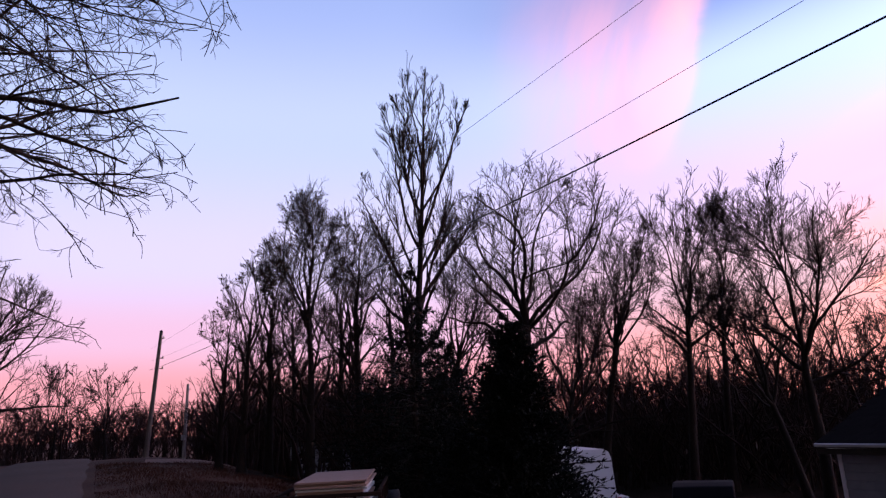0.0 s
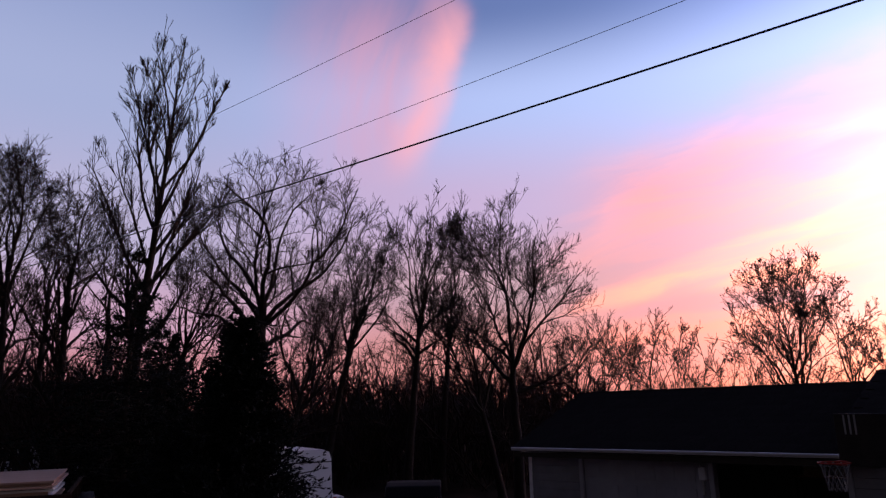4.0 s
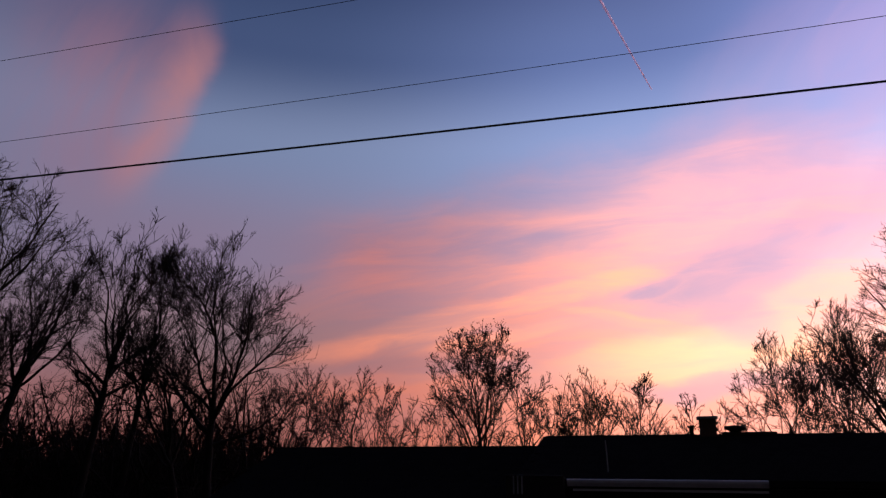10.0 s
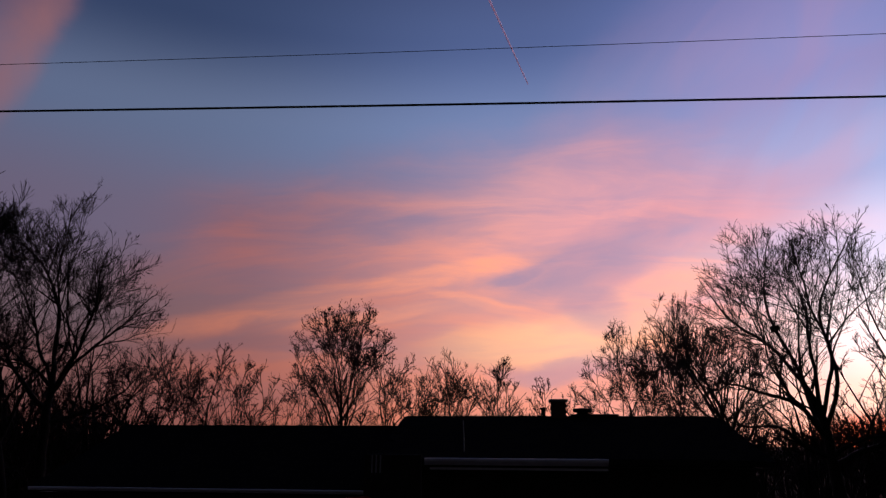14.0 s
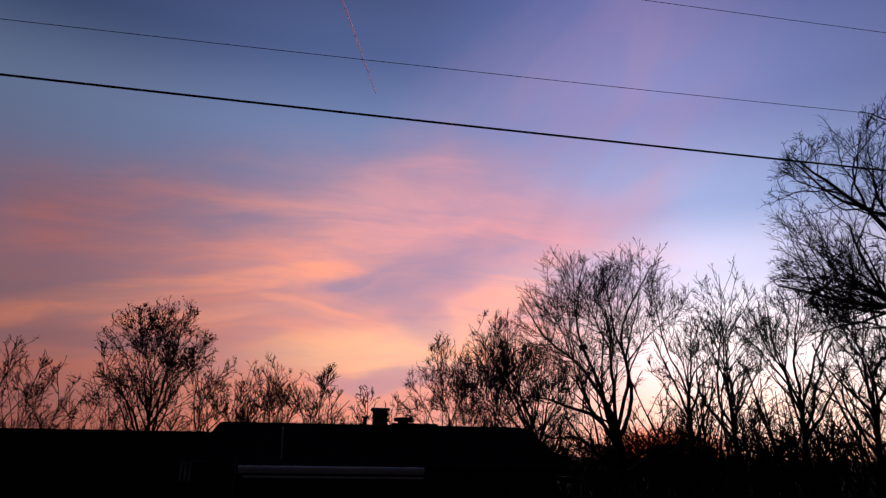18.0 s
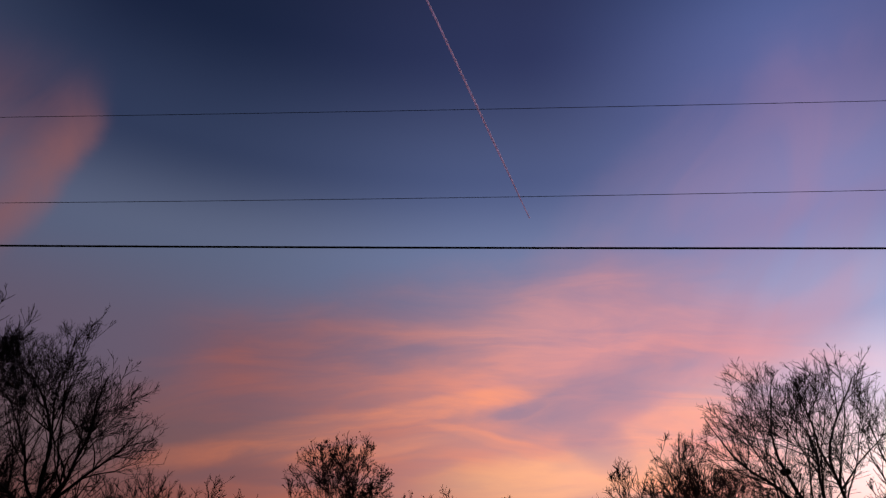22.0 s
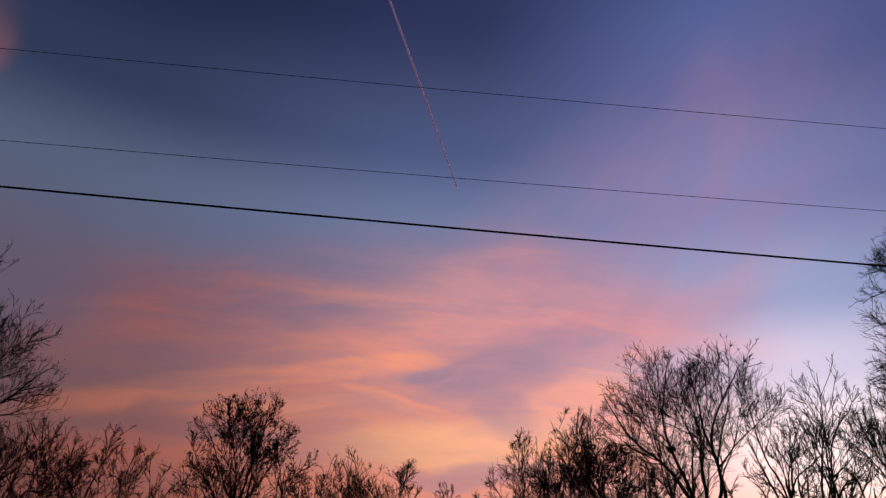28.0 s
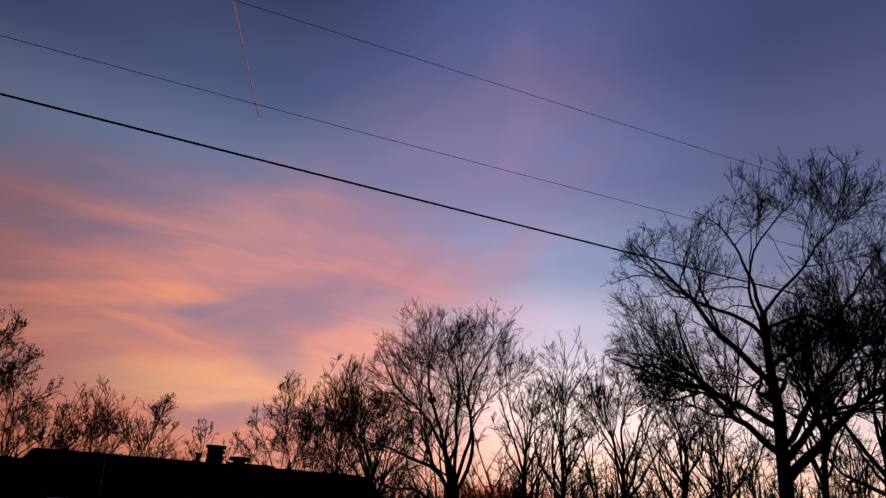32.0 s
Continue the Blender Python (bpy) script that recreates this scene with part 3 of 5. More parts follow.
    made, S, pos = crown(rng, start, way, ln, rl, bounds, hub, every, twig, wander, rise, angle, lift, out, share, fine, 6 if split else 4)
    if split:
        for i in sorted(made):
            stout, thin = made[i]
            if not stout and not thin:
                continue
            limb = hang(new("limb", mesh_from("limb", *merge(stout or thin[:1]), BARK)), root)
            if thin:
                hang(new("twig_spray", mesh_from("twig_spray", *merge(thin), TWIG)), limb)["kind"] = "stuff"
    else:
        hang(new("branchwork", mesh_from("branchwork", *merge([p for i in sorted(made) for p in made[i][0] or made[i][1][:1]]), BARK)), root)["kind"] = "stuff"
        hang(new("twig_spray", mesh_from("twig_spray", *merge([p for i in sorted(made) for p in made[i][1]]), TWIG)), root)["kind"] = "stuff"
    if leaves:
        c = S[rng.integers(0, len(S), leaves), rng.integers(0, 2, leaves)] + rng.normal(0, 0.05, (leaves, 3))
        hang(new("dead_foliage", leaf_mesh("dead_foliage", rng, c, 0.065, DEAD_LEAF)), root, "withered brown leaves still on the twigs")["kind"] = "stuff"
    return root, pos + np.array([x, y, z0])


def sapling_shapes(seed, count, wide, spacing, twig, fork, stems=1):
    """A few small bare trees or bushes of height one, as points and faces, for crowding into masses."""
    rng = np.random.default_rng(seed)
    shapes = []
    for _ in range(count):
        flat = np.array([1, 1, 0])
        start = rng.normal(0, 0.03 * (stems - 1) + 1e-4, (stems, 3)) * flat
        way = rng.normal(0, 0.06 + 0.12 * (stems - 1), (stems, 3)) * flat + np.array([0, 0, 1.0])
        lo = fork * 0.7

        def env(P):
            d = (P - np.array([0, 0, (1 + lo) / 2])) / np.array([wide, wide, (1 - lo) / 2])
            inner = np.linalg.norm(d, axis=1)
            return np.where(P[:, 2] < fork, np.hypot(P[:, 0], P[:, 1]) / wide, inner)

        made, _, _ = crown(rng, start, way, np.full(stems, 0.97), np.full(stems, 0.011 if stems == 1 else 0.008), env, np.array([0, 0, fork * 0.6]),
                           spacing, twig, 0.15, 0.02, 46.0, 0.12, 0.08, 0.46, 0.8, 4)
        shapes.append(merge([p for i in sorted(made) for grp in made[i] for p in grp]))
    return shapes


def leaf_mesh(name, rng, c, size, mat):
    n = len(c)
    a = unit(rng.normal(0, 1, (n, 3)))
    b = unit(np.cross(a, rng.normal(0, 1, (n, 3))))
    s = size * rng.uniform(0.6, 1.3, (n, 1))
    v = np.stack([c - a * s, c + b * s * 0.55, c + a * s, c - b * s * 0.55 + np.cross(a, b) * s * 0.2], axis=1).reshape(-1, 3)
    return mesh_from(name, v, np.arange(n * 4).reshape(-1, 4), mat, False)


# ---- ground, road, drive ----
def sheet_mesh(name, rows, mat):
    """A smooth sheet through a grid of points."""
    g = np.array(rows, float)
    a, b, _ = g.shape
    i = np.arange(a - 1)[:, None] * b + np.arange(b - 1)[None]
    return mesh_from(name, g.reshape(-1, 3), np.stack([i, i + b, i + b + 1, i + 1], axis=-1).reshape(-1, 4), mat)


rings = [0.0] + [1.2 * 1.085 ** i for i in range(97)]
ground = new("ground", sheet_mesh("ground", [[(r * math.sin(a), r * math.cos(a), ground_z(r * math.sin(a), r * math.cos(a)))
             for a in np.linspace(0, 2 * math.pi, 181)] for r in rings], GRASS))
tagged(ground, "dull brown winter grass and leaf litter falling away to woods", "ground", kind="structure")

# dark litter sheet for woodland shade, drawn nearer between 11 and 27 degrees
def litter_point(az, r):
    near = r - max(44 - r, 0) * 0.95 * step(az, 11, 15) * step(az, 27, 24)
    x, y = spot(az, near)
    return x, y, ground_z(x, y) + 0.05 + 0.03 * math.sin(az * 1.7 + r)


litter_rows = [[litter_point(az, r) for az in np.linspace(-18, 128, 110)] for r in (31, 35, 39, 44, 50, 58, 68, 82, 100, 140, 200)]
tagged(new("forest_floor", sheet_mesh("forest_floor", litter_rows, LITTER)), "leaf litter under the woods, coloured dark for the shade there", "forest floor", kind="structure")

NX, NY = math.sin(radians(62)), math.cos(radians(62))      # towards the house
QX, QY = -NY, NX                                           # along the road


def by_road(p, q):
    return p * NX + q * QX, p * NY + q * QY


road_rows = []
for q in np.linspace(-90, 58, 149):
    row = []
    for p, lift in ((-4.4, -0.15), (-4.0, 0.06), (-2.1, 0.12), (-0.3, 0.08), (0.1, -0.15)):
        x, y = by_road(p + 0.06 * math.sin(q * 0.9 + p), q)
        row.append((x, y, ground_z(x, y) + lift))
    road_rows.append(row)
tagged(new("road", sheet_mesh("road", road_rows, ASPHALT)), "worn grey asphalt lane with a soft grass edge", "road", kind="structure")

drive_rows = []
for s in np.linspace(0, 1, 33):
    row = []
    for w in (-2.6, -1.0, 1.0, 2.6):
        x, y = spot(-24.5 + 17.0 * s, 41.0 + 8.0 * s + w + 0.3 * math.sin(s * 20 + w))
        row.append((x, y, ground_z(x, y) + (0.06 if abs(w) < 2 else -0.05)))
    drive_rows.append(row)
tagged(new("driveway", sheet_mesh("driveway", drive_rows, GRAVEL)), "pale gravel driveway beside the utility poles", "driveway", kind="structure")


# ---- overhead line ----
WN = (math.sin(radians(58)), math.cos(radians(58)))
WD = (-WN[1], WN[0])
LINE_D = 6.7


def on_line(s, z, off=0.0):
    return WN[0] * (LINE_D + off) + WD[0] * s, WN[1] * (LINE_D + off) + WD[1] * s, z


POLE_S, POLE_R = 51.0, -52.0


def utility_pole(label, s, top, mat, r, tilt=0.0, cross=False):
    x, y, _ = on_line(s, 0)
    z = ground_z(x, y)
    root = thing("utility_pole", label, "utility pole", (x, y, z - 0.2), group="utility poles")
    h = top - z + 0.2
    tube_part("shaft", [(tilt * w, -tilt * 0.4 * w, h * w) for w in np.linspace(0, 1, 7)], list(np.linspace(r, r * 0.62, 7)), mat, root, sides=12)
    tube_part("cap", [(tilt, -tilt * 0.4, h - 0.02), (tilt, -tilt * 0.4, h + 0.05), (tilt, -tilt * 0.4, h + 0.12)], [r * 0.66, r * 0.6, 0.02], DARK_METAL, root, sides=10)
    for k, zz in enumerate((0.15, 1.5, 2.2)):
        tube_part("bracket", [(tilt, -tilt * 0.4, h - zz - 0.3), (tilt + 0.22, -tilt * 0.4, h - zz - 0.3)], 0.035, DARK_METAL, root, sides=6)
        tube_part("insulator", [(tilt + 0.2, -tilt * 0.4, h - zz - 0.34), (tilt + 0.2, -tilt * 0.4, h - zz - 0.28), (tilt + 0.2, -tilt * 0.4, h - zz - 0.16)], [0.03, 0.06, 0.03], GALV, root, sides=8)
    return root


utility_pole("dark weathered wooden utility pole leaning by the road", POLE_S, 8.6, POLE_WOOD, 0.17, tilt=0.8)
utility_pole("dark weathered wooden utility pole behind bare trees", POLE_R, 9.4, POLE_WOOD, 0.17)
px, py = spot(-21.9, 60)
short = thing("utility_pole", "shorter pale wooden service pole beside a driveway", "utility pole", (px, py, ground_z(px, py) - 0.2), group="utility poles")
ph = 5.8 - ground_z(px, py)
tube_part("shaft", [(0.15 * w, 0, ph * w) for w in np.linspace(0, 1, 6)], list(np.linspace(0.15, 0.10, 6)), POLE_PALE, short, sides=12)
part("meter_box", box_bm((-0.14, -0.3, ph * 0.30), (0.14, -0.12, ph * 0.30 + 0.4), 0.02), GALV, short, "grey electric meter box")
tube_part("bracket", [(0.13, 0, ph - 0.5), (0.4, 0, ph - 0.4)], 0.03, DARK_METAL, short, sides=6)


def wire(label, height, slope, r, sag, off=0.0):
    """A line strung between the poles; height at its nearest, slope along it, and the sag of the span."""
    ss = np.linspace(POLE_R, POLE_S, 61)
    pts = [on_line(s, height + slope * s + sag * (s / 51.0) ** 2, off) for s in ss]
    return tagged(tube_part("overhead_wire", pts, r, CABLE, sides=6), label, "wire", "overhead wires")


wire("thick black overhead cable bundle between poles", 5.05, 0.0, 0.0115, 1.0)
wire("thin dark overhead wire between poles", 5.705, -0.0165, 0.0034, 1.8)
wire("thin dark topmost overhead wire between poles", 6.98, -0.015, 0.0036, 1.3)


# ---- house with attached garage ----
HX, HY = 16 * NX, 16 * NY
HZ = -1.8
house = thing("house", "low ranch house with charcoal shingle roof and attached garage", "house", (HX, HY, HZ), -62)
G0, G1, GD, GE, GR = -11.7, -2.9, 7.6, 2.38, 3.84      # garage: ends, depth, eave and ridge heights
M0, M1, MD, ME, MR = -2.9, 5.2, 8.0, 3.07, 4.12        # main part


def wall(name, lo, hi, holes=(), mat=None):
    """A wall of boards along x (or y) with real openings; holes are (from, to, top)."""
    bm = bmesh.new()
    a, b = lo[0], hi[0]
    cuts = sorted(holes)
    for h0, h1, ht in cuts:
        if h0 > a:
            box_bm((a, lo[1], lo[2]), (h0, hi[1], hi[2]), bm=bm)
        box_bm((h0, lo[1], ht), (h1, hi[1], hi[2]), bm=bm)
        a = h1
    box_bm((a, lo[1], lo[2]), (b, hi[1], hi[2]), bm=bm)
    return part(name, bm, mat or SIDING, house)


D1, D2 = (-9.75, -6.75), (-6.35, -3.65)                # closed and open garage doors
front = wall("wall", (G0 + 0.3, 0.42, -0.3), (G1, 0.60, GE - 0.08), [(D1[0], D1[1], 2.1), (D2[0], D2[1], 2.1)])
part("wall", box_bm((G0 + 0.3, 0.60, -0.3), (G0 + 0.48, GD - 0.6, GE - 0.08)), SIDING, house)
part("wall", box_bm((G0 + 0.3, GD - 0.6, -0.3), (G1, GD - 0.42, GE - 0.08)), SIDING, house)
# main walls: the dusk shade on them is put into the siding colour
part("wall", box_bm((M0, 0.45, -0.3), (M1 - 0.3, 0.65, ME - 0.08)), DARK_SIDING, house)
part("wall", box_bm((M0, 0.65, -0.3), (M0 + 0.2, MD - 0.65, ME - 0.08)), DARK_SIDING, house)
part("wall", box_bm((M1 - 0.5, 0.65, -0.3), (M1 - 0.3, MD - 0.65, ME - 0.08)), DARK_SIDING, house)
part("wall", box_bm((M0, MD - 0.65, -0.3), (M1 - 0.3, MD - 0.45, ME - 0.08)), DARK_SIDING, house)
part("floor_slab", box_bm((G0 + 0.3, 0.3, -0.35), (M1 - 0.3, MD - 0.5, 0.02)), CONCRETE, house)
part("garage_ceiling", box_bm((G0 + 0.5, 0.62, GE - 0.2), (G1 - 0.02, GD - 0.62, GE - 0.12)), SIDING, house)


def gable(x0, x1, depth, eave, ridge, name="roof"):
    half = depth / 2
    t = 0.10
    bm = prism_bm([(-0.02, eave), (half, ridge), (depth + 0.02, eave), (depth + 0.02, eave - t), (half, ridge - t * 1.6), (-0.02, eave - t)], x0, x1, "x")
    roof = part(name, bm, SHINGLE, house, "charcoal asphalt shingle roof")
    for x in (x0 + 0.31, x1 - 0.49):
        bm = prism_bm([(0.45, eave - 0.1), (half, ridge - t * 1.7), (depth - 0.45, eave - 0.1)], x, x + 0.16, "x")
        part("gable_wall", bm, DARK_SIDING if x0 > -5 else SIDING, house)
    return roof


roof_g = gable(G0, G1 + 0.02, GD, GE, GR)
roof_m = gable(M0 - 0.55, M1, MD, ME, MR)


def shingles(roof, x0, x1, depth, eave, ridge, courses, wide):
    """Courses of tabs on the front slope, each lying over the one below."""
    half = depth / 2
    slope = math.hypot(half, ridge - eave)
    ang = math.atan2(ridge - eave, half)
    n = int((x1 - x0) / wide)
    w, d = (x1 - x0) / n, slope / courses
    me = bpy.data.meshes.new("shingle")
    bm = box_bm((0.004, 0, 0), (w - 0.004, d * 1.12, 0.012))
    bm.to_mesh(me)
    bm.free()
    me.materials.append(SHINGLE)
    for c in range(courses):
        for i in range(n):
            ob = new("shingle", me)
            ob.parent = roof
            s = c * d
            x = x0 + i * w + (w / 2 if c % 2 else 0) - (w / 4)
            ob.matrix_local = Matrix.Translation((x, -0.02 + s * math.cos(ang), eave + 0.012 + s * math.sin(ang) + 0.002 * (i % 3))) @ Matrix.Rotation(ang + 0.02, 4, "X")


def gutter(x0, x1, z, label, size=0.11):
    s = size
    out = [(0.0, 0.0), (-s * 0.8, 0.0), (-s, -s * 0.12), (-s * 0.96, -s * 0.45), (-s * 0.6, -s), (0.0, -s)]
    return part("gutter", prism_bm([(u - 0.03, z + v) for u, v in out], x0, x1, "x"), GUTTER, house, label)


gutter(G0 + 0.05, G1 - 0.05, GE + 0.01, "long white rain gutter along the garage eave", 0.085)
# fascia coloured dark for the shadow below the gutter
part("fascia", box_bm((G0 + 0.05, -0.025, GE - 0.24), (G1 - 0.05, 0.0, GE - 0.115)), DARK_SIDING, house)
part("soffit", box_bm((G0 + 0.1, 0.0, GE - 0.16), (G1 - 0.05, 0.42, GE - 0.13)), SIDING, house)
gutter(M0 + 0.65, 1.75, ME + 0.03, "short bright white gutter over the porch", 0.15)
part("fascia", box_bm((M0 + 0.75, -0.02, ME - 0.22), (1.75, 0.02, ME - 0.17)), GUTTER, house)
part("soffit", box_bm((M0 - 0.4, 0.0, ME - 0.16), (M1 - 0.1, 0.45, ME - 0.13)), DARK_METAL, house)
# lapped boards of the garage front
for z in np.arange(0.1, 2.25, 0.2):
    for a, b in ((G0 + 0.3, D1[0] - 0.12), (D1[1] + 0.12, D2[0] - 0.12), (D2[1] + 0.12, G1)):
        bm = prism_bm([(0.42, z), (0.395, z + 0.012), (0.412, z + 0.196), (0.42, z + 0.196)], a, b, "x")
        part("siding_board", bm, SIDING, front)
for d in (D1, D2):
    for a, b, z0, z1 in ((d[0] - 0.11, d[0], 0.0, 2.2), (d[1], d[1] + 0.11, 0.0, 2.2), (d[0], d[1], 2.1, 2.2)):
        part("door_trim", box_bm((a, 0.385, z0), (b, 0.45, z1), 0.008), DOOR_PAINT, house)
part("corner_trim", box_bm((G0 + 0.26, 0.38, -0.2), (G0 + 0.36, 0.62, GE - 0.12), 0.008), GUTTER, house)
door = part("garage_door", box_bm((D1[0], 0.50, 0.02), (D1[1], 0.54, 2.1)), DOOR_PAINT, house, "closed pale sectional garage door")
for r in range(4):
    for c in range(6):
        w = (D1[1] - D1[0]) / 6
        a, z = D1[0] + c * w, 0.05 + r * 0.51
        part("panel", box_bm((a + 0.06, 0.482, z + 0.07), (a + w - 0.06, 0.502, z + 0.43), 0.012), DOOR_PAINT, door)
part("handle", box_bm((-8.4, 0.46, 0.86), (-8.1, 0.49, 0.9), 0.008), DARK_METAL, door, "dark metal handle")
# raised door of the open bay, lying under the ceiling
part("raised_door", box_bm((D2[0], 0.75, 2.12), (D2[1], 2.9, 2.17), 0.01), DOOR_PAINT, house, "open garage door slid up under the ceiling")
for x in (D2[0] - 0.03, D2[1] + 0.03):
    tube_part("door_track", [(x, 0.66, 0.05), (x, 0.66, 1.9), (x, 0.75, 2.08), (x, 0.95, 2.14), (x, 3.2, 2.16)], 0.02, GALV, house, sides=6)
lamp = part("wall_lamp", box_bm((-6.66, 0.28, 1.72), (-6.5, 0.42, 2.0), 0.03), GUTTER, house, "unlit white lamp between the garage doors")
part("lamp_arm", box_bm((-6.62, 0.33, 1.4), (-6.56, 0.42, 1.72), 0.01), GALV, lamp)

# chimney and roof vents on the main ridge
ridge_y = MD / 2
chimney = part("chimney", box_bm((0.72, ridge_y - 0.2, MR - 0.35), (1.12, ridge_y + 0.2, MR + 0.42)), BRICK, house, "short square brick chimney with a flat cap")
for k in range(9):
    z = MR - 0.3 + k * 0.082
    for j in range(4):
        o = 0.05 if k % 2 else 0.0
        part("brick", box_bm((0.70 + o + j * 0.105, ridge_y - 0.212, z), (0.795 + o + j * 0.105, ridge_y - 0.198, z + 0.07)), BRICK, chimney)
part("cap", box_bm((0.66, ridge_y - 0.27, MR + 0.42), (1.18, ridge_y + 0.27, MR + 0.49), 0.015), CONCRETE, chimney)
tube_part("roof_vent", [(0.5, ridge_y - 0.1, MR - 0.1), (0.5, ridge_y - 0.1, MR + 0.2), (0.5, ridge_y - 0.1, MR + 0.22), (0.5, ridge_y - 0.1, MR + 0.26)], [0.06, 0.06, 0.1, 0.1], DARK_METAL, house, sides=10)
tube_part("roof_vent", [(1.58, ridge_y, MR - 0.1), (1.58, ridge_y, MR + 0.13), (1.58, ridge_y, MR + 0.15), (1.58, ridge_y, MR + 0.24), (1.58, ridge_y, MR + 0.26)], [0.16, 0.16, 0.27, 0.27, 0.05], DARK_METAL, house, sides=14)
part("ridge_vent", box_bm((1.25, ridge_y - 0.16, MR - 0.02), (2.55, ridge_y + 0.16, MR + 0.09), 0.02), DARK_METAL, house)
part("ridge_cap", box_bm((M0 - 0.55, ridge_y - 0.1, MR - 0.03), (M1, ridge_y + 0.1, MR + 0.02), 0.01), SHINGLE, house)
part("ridge_cap", box_bm((G0, GD / 2 - 0.1, GR - 0.03), (G1, GD / 2 + 0.1, GR + 0.02), 0.01), SHINGLE, house)

mast = thing("aerial_mast", "thin pale metal aerial mast at the eave", "antenna", (HX, HY, HZ), -62)
tube_part("mast", [(-1.42, 0.5, ME - 0.05), (-1.42, 0.5, ME + 0.35), (-1.44, 0.5, ME + 0.85)], 0.013, GALV, mast, sides=8)
part("foot", box_bm((-1.52, 0.4, ME + 0.0), (-1.32, 0.6, ME + 0.12), 0.02), GALV, mast)

# things in and before the open bay
shelf = thing("storage_shelf", "dark metal shelf inside the open garage", "shelf", (HX, HY, HZ), -62)
for x in (-5.6, -4.2):
    for y in (3.9, 4.4):
        part("post", box_bm((x - 0.02, y - 0.02, 0.02), (x + 0.02, y + 0.02, 1.8)), DARK_METAL, shelf)
for z in (0.3, 0.95, 1.55):
    part("board", box_bm((-5.66, 3.86, z), (-4.14, 4.44, z + 0.03)), LUMBER, shelf)
for x, w, h in ((-5.4, 0.5, 0.36), (-4.7, 0.42, 0.28)):
    bx = part("cardboard_box", box_bm((x, 3.92, 1.582), (x + w, 4.36, 1.582 + h), 0.006), CARDBOARD)
    bx.matrix_world = house.matrix_world.copy()
    tagged(bx, "closed brown cardboard box on the garage shelf", "box", "garage boxes")

# basketball hoop
hp = thing("basketball_hoop", "worn basketball hoop with a red rim and white net", "basketball hoop", (*spot(49.8, 13.0), ground_z(*spot(49.8, 13.0))), -75)
hz = EYE - hp.location.z
tube_part("pole", [(0.55, 0.6, -0.1), (0.55, 0.6, hz - 1.1), (0.52, 0.45, hz - 0.75), (0.45, 0.2, hz - 0.6)], 0.05, DARK_METAL, hp, sides=10)
part("backboard", box_bm((-0.15, 0.0, hz - 0.98), (0.95, 0.04, hz - 0.18), 0.012), DARK_METAL, hp, "dark backboard with pale stripes")
for x in (0.0, 0.08, 0.16):
    part("stripe", box_bm((x, -0.014, hz - 0.5), (x + 0.025, -0.002, hz - 0.2)), NET_CORD, hp)
for s in (0.25, 0.65):
    tube_part("brace", [(s, 0.04, hz - 0.35), (0.5, 0.5, hz - 0.95)], 0.02, GALV, hp, sides=6)
rim_c = (-0.1, -0.28, hz - 0.92)
tube_part("rim", [(rim_c[0] + 0.23 * math.cos(a), rim_c[1] + 0.23 * math.sin(a), rim_c[2]) for a in np.linspace(0, 2 * math.pi, 25)], 0.012, RED_PAINT, hp, sides=6)
part("rim_plate", box_bm((rim_c[0] - 0.08, -0.06, rim_c[2] - 0.06), (rim_c[0] + 0.08, 0.0, rim_c[2] + 0.02), 0.01), RED_PAINT, hp)
cords = []
for i in range(12):
    for way in (1, -1):
        pts = []
        for j in range(6):
            a = (i + way * j * 0.5) * math.pi / 6
            r = 0.22 - 0.10 * (j / 5) ** 0.7
            pts.append((rim_c[0] + r * math.cos(a), rim_c[1] + r * math.sin(a), rim_c[2] - 0.42 * j / 5))
        cords.append(pts)
hang(new("net", mesh_from("net", *tubes(np.array(cords), np.full((24, 6), 0.004), 4), NET_CORD)), hp)


# ---- white van behind the cedar ----
def van(az, dist, rz):
    x, y = spot(az, dist)
    z = ground_z(x, y)
    root = thing("van", "white high-roofed van parked behind a cedar", "van", (x, y, z - 0.05), rz)
    prof = [(-1.12, 0.35), (-1.16, 0.9), (-1.13, 1.1), (-0.84, 1.14), (-0.80, 2.0), (-0.74, 2.16), (-0.6, 2.22),
            (0.6, 2.22), (0.74, 2.16), (0.80, 2.0), (0.84, 1.14), (1.13, 1.1), (1.16, 0.9), (1.12, 0.35)]
    part("body", prism_bm(prof, 0.0, 4.6), CAR_WHITE, root)
    part("roof_seam", box_bm((-0.815, -0.01, 1.92), (0.815, 0.02, 1.945)), DARK_METAL, root)
    part("rear_door_seam", box_bm((-0.006, -0.006, 0.6), (0.006, 0.01, 1.88)), DARK_METAL, root)
    part("bumper", box_bm((-0.95, -0.12, 0.35), (0.95, 0.03, 0.55), 0.03), DARK_METAL, root)
    for s in (-1, 1):
        part("rear_light", box_bm((s * 0.9 - 0.05, -0.02, 0.75), (s * 0.9 + 0.05, 0.02, 1.1), 0.01), RED_PAINT, root)
        part("roof_marker", box_bm((s * 0.62 - 0.04, -0.02, 2.08), (s * 0.62 + 0.04, 0.0, 2.11)), DARK_METAL, root)
        for yy in (0.9, 3.7):
            w = tube_part("wheel", [(s * 0.72, yy, 0.34), (s * 0.74, yy, 0.34), (s * 0.94, yy, 0.34), (s * 0.96, yy, 0.34)], [0.26, 0.34, 0.34, 0.26], RUBBER, root, sides=18)
            tube_part("rim", [(s * 0.9, yy, 0.34), (s * 0.965, yy, 0.34), (s * 0.97, yy, 0.34)], [0.2, 0.2, 0.02], GALV, w, sides=14)
    return root


van(9.0, 17.5, 8)


